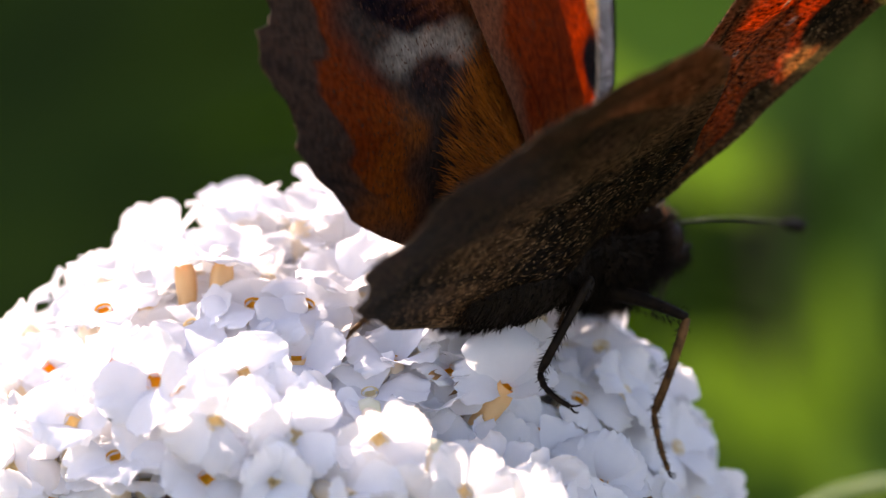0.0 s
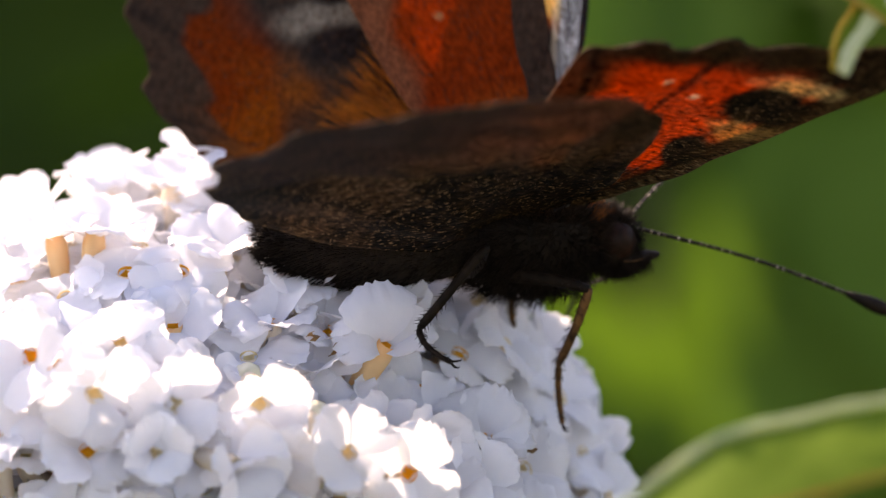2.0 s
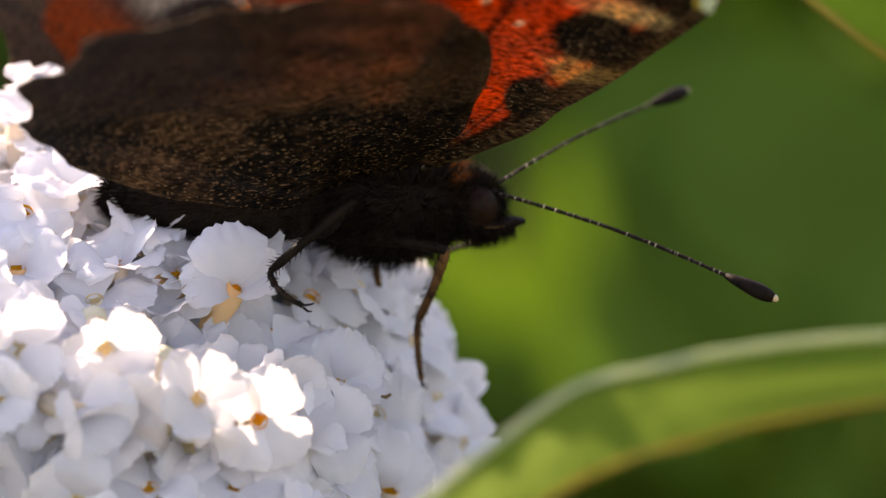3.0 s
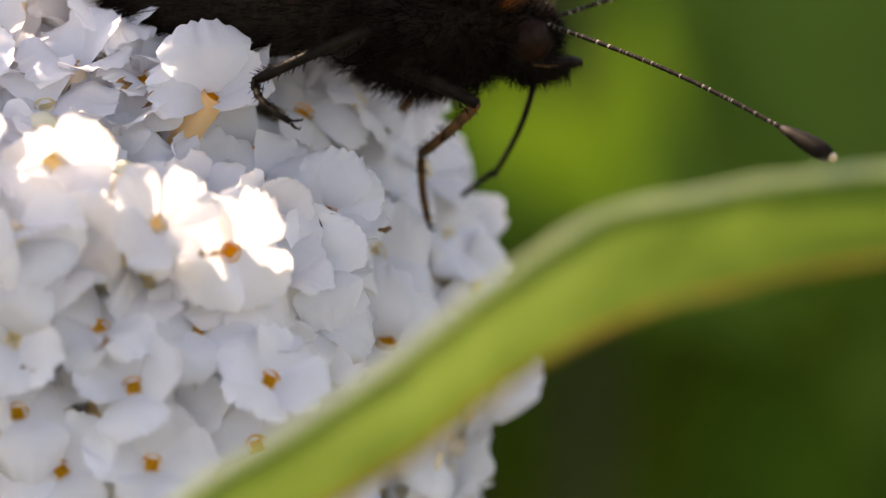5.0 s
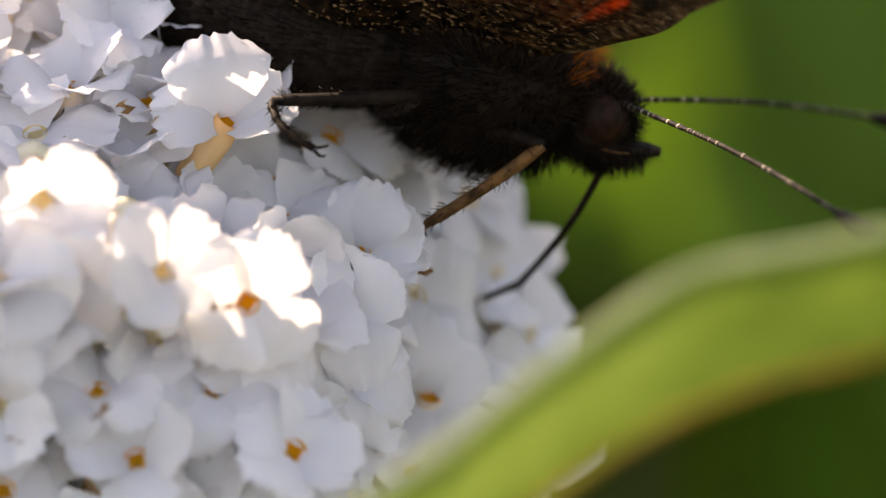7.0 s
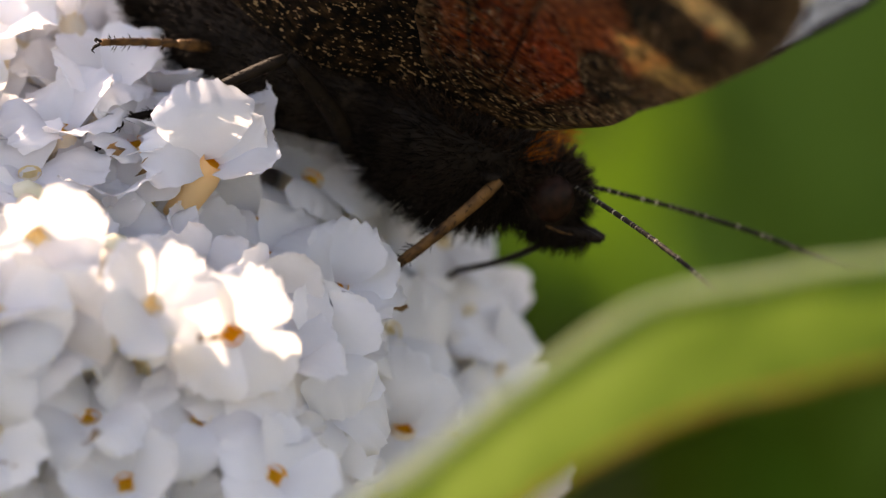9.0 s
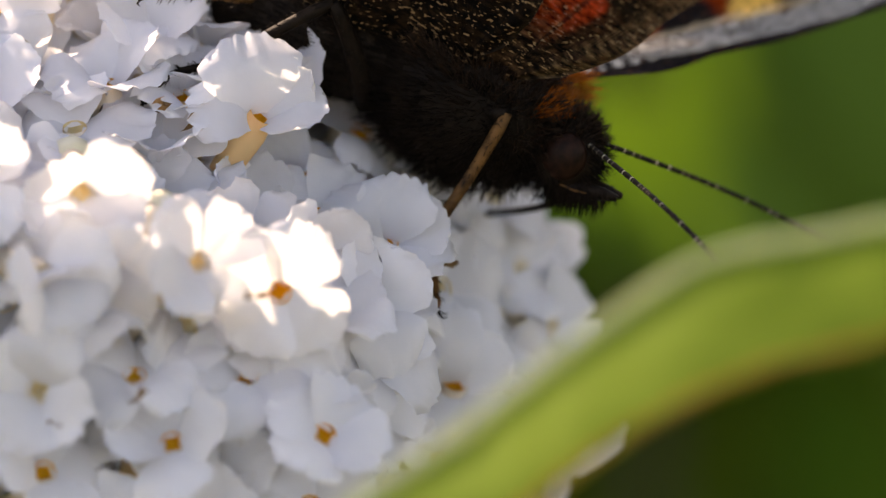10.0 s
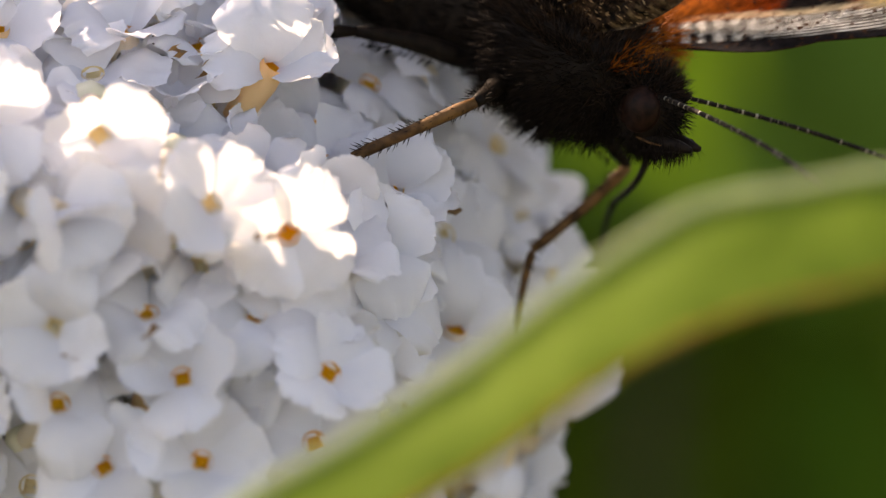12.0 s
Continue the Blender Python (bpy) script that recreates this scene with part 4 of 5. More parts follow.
def tarsus_mesh(rng, curl, skin=None):
    """Five little foot joints and two claws, straight or curled downwards by that many degrees."""
    steps, rads, p, a = [], [], Vector((0, 0, 0)), curl * 0.35
    for k in range(5):
        d = Vector((math.cos(radians(a)), 0, math.sin(radians(a))))
        n = TARSUS / 5
        steps += [p + d * 0.03, p + d * 0.2, p + d * (n - 0.05)]
        rads += [0.11, 0.15 - 0.008 * k, 0.16 - 0.008 * k]
        p = p + d * n
        a -= curl * 0.35
    d = Vector((math.cos(radians(a)), 0, math.sin(radians(a))))
    e = Vector((-d.z, 0, d.x))
    claws = [lathe([p + Vector((0, s * 0.05, 0)), p + d * 0.2 + Vector((0, s * 0.16, 0)), p + d * 0.34 - e * 0.12 + Vector((0, s * 0.2, 0)), p + d * 0.34 - e * 0.3 + Vector((0, s * 0.2, 0))], [0.06, 0.05, 0.035, 0.008], 6) for s in (-1, 1)]
    roots = []
    for _ in range(60):
        i = rng.randrange(1, len(steps) - 1)
        w = rng.uniform(0, 6.28)
        roots.append((steps[i] + Vector((0, math.cos(w), math.sin(w))) * 0.13, (0.7, math.cos(w), math.sin(w))))
    j = joined((*lathe(steps, rads, 8), 0), (*claws[0], 1), (*claws[1], 1), (*hairs(rng, roots, 0.24, 0.022, 0.1), 1))
    return mesh_of("tarsus", j[0], j[1], [skin or BROWN_LEG, FUR_DARK], j[2])


def leg_meshes(rng):
    fv = lathe([(k * FEMUR / 8, 0, 0.18 * math.sin(k / 8 * math.pi)) for k in range(9)], [0.34, 0.38, 0.38, 0.36, 0.33, 0.30, 0.27, 0.25, 0.2], 10)
    tv = lathe([(k * TIBIA / 8, 0, 0.08 * math.sin(k / 8 * math.pi)) for k in range(9)], [0.17, 0.23, 0.22, 0.21, 0.20, 0.20, 0.20, 0.21, 0.15], 10)
    fj = joined((*fv, 0), (*bristles(rng, FEMUR, 0.33, 160, 0.35), 1))
    tj = joined((*tv, 0), (*bristles(rng, TIBIA, 0.2, 110, 0.30), 1))
    return (mesh_of("femur", fj[0], fj[1], [CHITIN, FUR_DARK], fj[2]), mesh_of("tibia", tj[0], tj[1], [BROWN_LEG, FUR_DARK], tj[2]), tarsus_mesh(rng, 8), tarsus_mesh(rng, 40, CHITIN), mesh_of("tibia", tj[0], tj[1], [CHITIN, FUR_DARK], tj[2]))


def butterfly():
    rng = random.Random(3)
    root = tagged(insect_root, "rust-red butterfly with eyespots and near-black wing undersides, feeding", "butterfly")
    p = {"root": root}
    thorax = part("thorax", mesh_of("thorax", *ellipsoid((0.3, 0, 0), (3.6, 2.25, 2.55), 28, 20, 0.06), [CHITIN]), root)
    roots = shell_roots(rng, (0.3, 0, 0), (3.6, 2.25, 2.55), 5200, (-0.55, 0, -0.1), lambda d: d.z < 0.55)
    part("fur", mesh_of("fur", *hairs(rng, roots, 0.95, 0.022), [FUR_DARK]), thorax, "dense black-brown hair")
    roots = shell_roots(rng, (0.3, 0, 0), (3.6, 2.25, 2.55), 2600, (-0.2, 0, 0.2), lambda d: d.z > 0.35 or (d.x > 0.72 and d.z > -0.1))
    part("back_fur", mesh_of("back_fur", *hairs(rng, roots, 1.1, 0.022), [FUR_BROWN]), thorax, "dark brown hair on the back")
    roots = shell_roots(rng, (0.3, 0, 0), (3.6, 2.25, 2.55), 260, (0.2, 0, 0.5), lambda d: d.x > 0.72 and d.z > 0.35)
    roots += shell_roots(rng, (2.3, 1.5, 1.5), (1.2, 0.9, 0.9), 800, (0.5, 0.3, 0.3))
    part("neck_fur", mesh_of("neck_fur", *hairs(rng, roots, 1.0, 0.022), [FUR_RUST]), thorax, "rust-orange tuft behind the head")
    # abdomen with ringed segments
    path, rads = [], []
    for i in range(55):
        s = i / 54 * (len(ABDOMEN_PATH) - 1)
        a = min(int(s), len(ABDOMEN_PATH) - 2)
        k = s - a
        path.append(Vector(ABDOMEN_PATH[a]).lerp(Vector(ABDOMEN_PATH[a + 1]), k))
        rads.append((ABDOMEN_R[a] * (1 - k) + ABDOMEN_R[a + 1] * k) * (1 - 0.05 * abs(math.sin(i * math.pi / 7)) ** 6))
    abdomen = part("abdomen", mesh_of("abdomen", *lathe(path, rads, 28), [ABDOMEN]), root, "brown-black ringed abdomen")
    roots = []
    for _ in range(5200):
        i = rng.randrange(1, 54)
        a = rng.uniform(0, 6.28)
        d = Vector((0, math.cos(a), math.sin(a)))
        roots.append((path[i] + d * rads[i] * 0.97, d + Vector((-1.6, 0, 0))))
    part("body_hair", mesh_of("body_hair", *hairs(rng, roots, 0.62, 0.03), [FUR_DARK]), abdomen)
    # head
    head = part("head", mesh_of("head", *ellipsoid((4.3, 0, 0.05), (1.25, 1.2, 1.35), 20, 14, 0.05), [CHITIN]), root)
    roots = shell_roots(rng, (4.3, 0, 0.05), (1.25, 1.2, 1.35), 1500, (0.25, 0, -0.1), lambda d: abs(d.y) < 0.6 or d.z < -0.4)
    part("face_hair", mesh_of("face_hair", *hairs(rng, roots, 0.62, 0.02), [FUR_DARK]), head)
    roots = shell_roots(rng, (4.1, 0, 0.25), (1.2, 1.15, 1.3), 420, (0.1, 0, 0.3), lambda d: d.z > 0.5)
    part("crown_hair", mesh_of("crown_hair", *hairs(rng, roots, 0.7, 0.02), [FUR_BROWN]), head, "brown hair on the head")
    for s in (-1, 1):
        part("eye", mesh_of("eye", *ellipsoid((4.45, s * 0.80, 0.22), (0.78, 0.55, 0.86), 24, 16), [EYE]), head, "glossy dark brown eye")
        tip = [(4.4, s * 0.42, -0.78), (5.05, s * 0.44, -0.70), (5.65, s * 0.38, -0.52), (6.15, s * 0.3, -0.36), (6.6, s * 0.25, -0.27)]
        pr = [0.34, 0.36, 0.29, 0.22, 0.11]
        hr = []
        for _ in range(620):
            i = rng.choice((0, 0, 0, 1, 1, 2))
            a = rng.uniform(0, 6.28)
            d = Vector((0, math.cos(a), math.sin(a)))
            hr.append((Vector(tip[i]).lerp(Vector(tip[i + 1]), rng.random()) + d * pr[i] * 0.8, d * 0.6 + Vector((0.55, 0, -0.9))))
        jv = joined((*lathe(tip, pr, 10), 0), (*hairs(rng, hr, 0.72, 0.016, 0.12), 1))
        part("palp", mesh_of("palp", jv[0], jv[1], [CHITIN, FUR_DARK], jv[2]), head, "bristly dark palp")
        line = [(4.3, s * 0.86, -0.62), (4.8, s * 0.87, -0.66), (5.3, s * 0.83, -0.62), (5.7, s * 0.72, -0.52)]
        part("palp_stripe", mesh_of("palp_stripe", *lathe(line, [0.03, 0.05, 0.045, 0.02], 6), [BROWN_LEG]), head, "thin cream line along the palp")
    # antennae: a ringed shaft with a club and a pale tip
    ax, ar = [], []
    for k in range(90):
        x = k / 89 * 13.3
        ax.append((x, 0, 0.35 * math.sin(x / 13.3 * math.pi)))
        club = step(np.array([x]), 10.9, 12.3)[0] * (1 - 0.45 * step(np.array([x]), 12.7, 13.35)[0])
        ar.append(float(0.085 + 0.22 * club + (0.012 if k % 3 == 0 else 0)))
    shaft = mesh_of("antenna", *lathe(ax, ar, 8), [ANTENNA])
    tip_mesh = mesh_of("club_tip", *ellipsoid((13.32, 0, 0.0), (0.2, 0.17, 0.17), 10, 8), [PALE_TIP])
    club_mesh = mesh_of("club", *lathe([(x, 0, 0.35 * math.sin(x / 13.3 * math.pi)) for x in (11.0, 11.5, 12.0, 12.5, 12.9, 13.2)], [0.135, 0.23, 0.31, 0.35, 0.33, 0.25], 10), [CHITIN])
    for key in ("antenna_right", "antenna_left"):
        p[key] = part("antenna", shaft, root, "ringed antenna with a black club and cream tip")
        part("club", club_mesh, p[key], "black antenna club")
        part("club_tip", tip_mesh, p[key], "cream tip of the club")
    # proboscis in two stiff pieces
    p["proboscis_upper"] = part("proboscis", mesh_of("proboscis", *lathe([(k * 0.60, 0, 0.22 * math.sin(k / 10 * math.pi)) for k in range(11)], [0.12] * 11, 8), [CHITIN]), root, "thin black uncoiled tongue")
    p["proboscis_lower"] = part("proboscis_tip", mesh_of("proboscis_tip", *lathe([(k * 0.55 - 0.06, 0, -0.16 * math.sin(k / 10 * math.pi)) for k in range(11)], [0.12, 0.12, 0.115, 0.11, 0.11, 0.105, 0.10, 0.10, 0.09, 0.08, 0.05], 8), [CHITIN]), root)
    # wings
    for key, outline, fore, side in (("forewing_right", FORE, True, -1), ("hindwing_right", HIND, False, -1), ("forewing_left", FORE, True, 1), ("hindwing_left", HIND, False, 1)):
        kind = key.split("_")[0]
        w = part(kind, wing_mesh(kind, outline, fore, side), root, "rust-red forewing with black blotches and speckled front edge" if fore else "brown and rust hindwing with a blue eyespot")
        p[key] = w
        if not fore:
            hr = []
            for _ in range(2400):
                r, a = 8.0 * rng.random() ** 0.8 + 1.0, rng.uniform(-1.35, -0.35)
                u, v = r * math.cos(a), r * math.sin(a)
                hr.append(((v, side * u, 0.55 + 0.03 * r), (math.sin(a) * 1.0 + rng.gauss(0, 0.15), side * math.cos(a) + rng.gauss(0, 0.15), 0.22)))
            part("wing_hair", mesh_of("wing_hair", *hairs(rng, hr, 1.7, 0.02, 0.12), [FUR_RUST]), w, "long rust-orange hair on the wing base")
    # legs
    fem, tib, tar, hook, shaded_tib = leg_meshes(rng)
    for key in ("near_mid", "near_hind", "far_mid", "far_hind"):
        # the near hind shin is coloured dark to stand for the body's shade
        p[key] = (part("femur", fem, root, "dark hairy thigh"), part("tibia", shaded_tib if key == "near_hind" else tib, root, "spiny shin darkened as if in body shade" if key == "near_hind" else "brown spiny shin"), part("tarsus", hook if key == "near_hind" else tar, root, "dark jointed foot with claws" if key == "near_hind" else "brown jointed foot with claws"))
    return p


insect = butterfly()
HIP = {"near_mid": (-1.0, -1.0, -1.6), "near_hind": (-2.4, -1.2, -1.6), "far_mid": (-0.6, 1.2, -1.7), "far_hind": (-2.4, 1.2, -1.6)}


def motions():
    # ways of the right antenna, the left antenna and the two pieces of the tongue, in the body's space
    head_rows = (
        (0, (0.98, 0.14, -0.11), (0.8, 0.29, 0.52), (0.83, 0.55, -0.07), (0.5, 0.62, -0.6)),
        (0.5, (0.73, -0.62, -0.27), (0.79, 0.46, 0.41), (0.66, 0.73, -0.20), (0.24, 0.71, -0.66)),
        (1, (0.97, -0.10, -0.22), (0.77, 0.49, 0.41), (0.30, 0.64, -0.71), (-0.71, 0.29, -0.64)),
        (1.5, (0.98, 0.01, -0.21), (0.70, 0.58, 0.41), (-0.10, 0.71, -0.70), (-0.47, 0.36, -0.80)),
        (2, (0.97, 0.00, -0.23), (0.65, 0.61, 0.46), (-0.04, 0.98, -0.22), (-0.01, 0.73, -0.68)),
        (2.5, (0.97, -0.08, -0.25), (0.7, 0.61, 0.36), (-0.11, 0.92, -0.38), (-0.14, 0.65, -0.75)),
        (3, (0.92, -0.32, -0.22), (0.72, 0.59, 0.36), (-0.17, 0.96, -0.23), (-0.21, 0.69, -0.69)),
        (3.5, (0.82, -0.55, -0.15), (0.76, 0.55, 0.34), (-0.17, 0.69, -0.7), (-0.2, 0.86, -0.47)),
        (3.7, (0.81, -0.56, -0.14), (0.78, 0.52, 0.36), (0.47, 0.64, -0.61), (-0.69, 0.37, -0.62)),
        (5.3, (0.76, -0.64, -0.13), (0.81, 0.51, 0.29), (-0.15, 0.66, -0.73), (-0.21, 0.85, -0.49)),
        (5.5, (0.72, -0.69, -0.08), (0.81, 0.54, 0.24), (-0.14, 0.68, -0.72), (-0.27, 0.8, -0.54)),
        (6, (0.59, -0.81, 0.05), (0.73, 0.67, 0.14), (-0.2, 0.57, -0.8), (-0.45, 0.57, -0.69)),
        (6.5, (0.64, -0.76, -0.02), (0.74, 0.66, 0.11), (-0.25, 0.44, -0.86), (-0.43, 0.66, -0.61)),
        (7, (0.67, -0.75, -0.01), (0.75, 0.66, 0.09), (-0.25, 0.42, -0.87), (-0.43, 0.71, -0.56)),
        (7.2, (0.72, -0.7, -0.01), (0.77, 0.63, 0.11), (-0.22, 0.46, -0.86), (-0.46, 0.66, -0.6)),
        (9, (0.73, -0.69, 0.03), (0.83, 0.55, 0.06), (-0.46, 0.66, -0.59), (-0.31, 0.49, -0.82)),
        (9.5, (0.62, -0.78, 0.1), (0.8, 0.6, 0.01), (-0.25, 0.19, -0.95), (-0.6, 0.63, -0.49)),
        (10, (0.76, -0.65, 0), (0.75, 0.66, -0.1), (-0.5, 0.7, -0.5), (-0.38, 0.77, -0.51)),
        (10.5, (0.79, -0.6, 0.08), (0.75, 0.64, -0.17), (-0.48, 0.35, -0.8), (-0.56, 0.5, -0.67)),
        (11, (0.81, -0.57, 0.16), (0.63, 0.74, -0.24), (-0.54, 0.21, -0.81), (-0.44, 0.48, -0.76)),
        (11.5, (0.82, -0.45, 0.35), (0.43, 0.88, -0.21), (-0.45, 0.41, -0.79), (-0.43, 0.43, -0.79)),
        (12, (0.87, -0.46, 0.2), (0.65, 0.75, -0.07), (-0.41, 0.63, -0.66), (-0.27, 0.68, -0.69)),
    )
    body_rows = (
        (0, 12.01, -5.4, 16.85, 48, 2, 0),
        (0.5, 11.74, -6.07, 16.06, 42, 5, 0),
        (1, 14.8, -6.75, 18.25, 28, 5, 0),
        (1.5, 14.82, -6.75, 17.3, 22, 2, 0),
        (2, 14.08, -7.43, 15.5, 10, -7, 0),
        (2.5, 14.18, -8.1, 14.57, 3, -8, 0),
        (3, 14.21, -8.1, 14.62, 1, -8, 0),
        (3.5, 14.75, -8.1, 15.35, 0, -9, 0),
        (3.7, 14.54, -8.1, 15.66, 0, -10, 0),
        (5.3, 15.36, -8.78, 13.78, -4, -13, 0),
        (5.5, 15.28, -8.78, 14.53, -5, -14, 0),
        (6, 15.96, -8.77, 14, -7, -15, 0),
        (6.5, 15.9, -8.78, 12.61, -8, -17, 0),
        (7, 15.82, -8.78, 12.29, -9, -18, 0),
        (7.2, 15.97, -8.78, 12.6, -10, -19, 0),
        (9, 15.66, -8.77, 11.89, -16, -28, 0),
        (9.5, 16.13, -8.78, 14.32, -14, -24, 0),
        (10, 14.49, -8.78, 11.77, -22, -27, 0),
        (10.5, 14.34, -8.77, 12.35, -30, -27, 0),
        (11, 15.64, -8.78, 10.98, -38, -28, 0),
        (11.5, 16.92, -9.45, 10.27, -50, -26, 0),
        (12, 17.68, -8.78, 11.68, -38, -24, 0),
    )
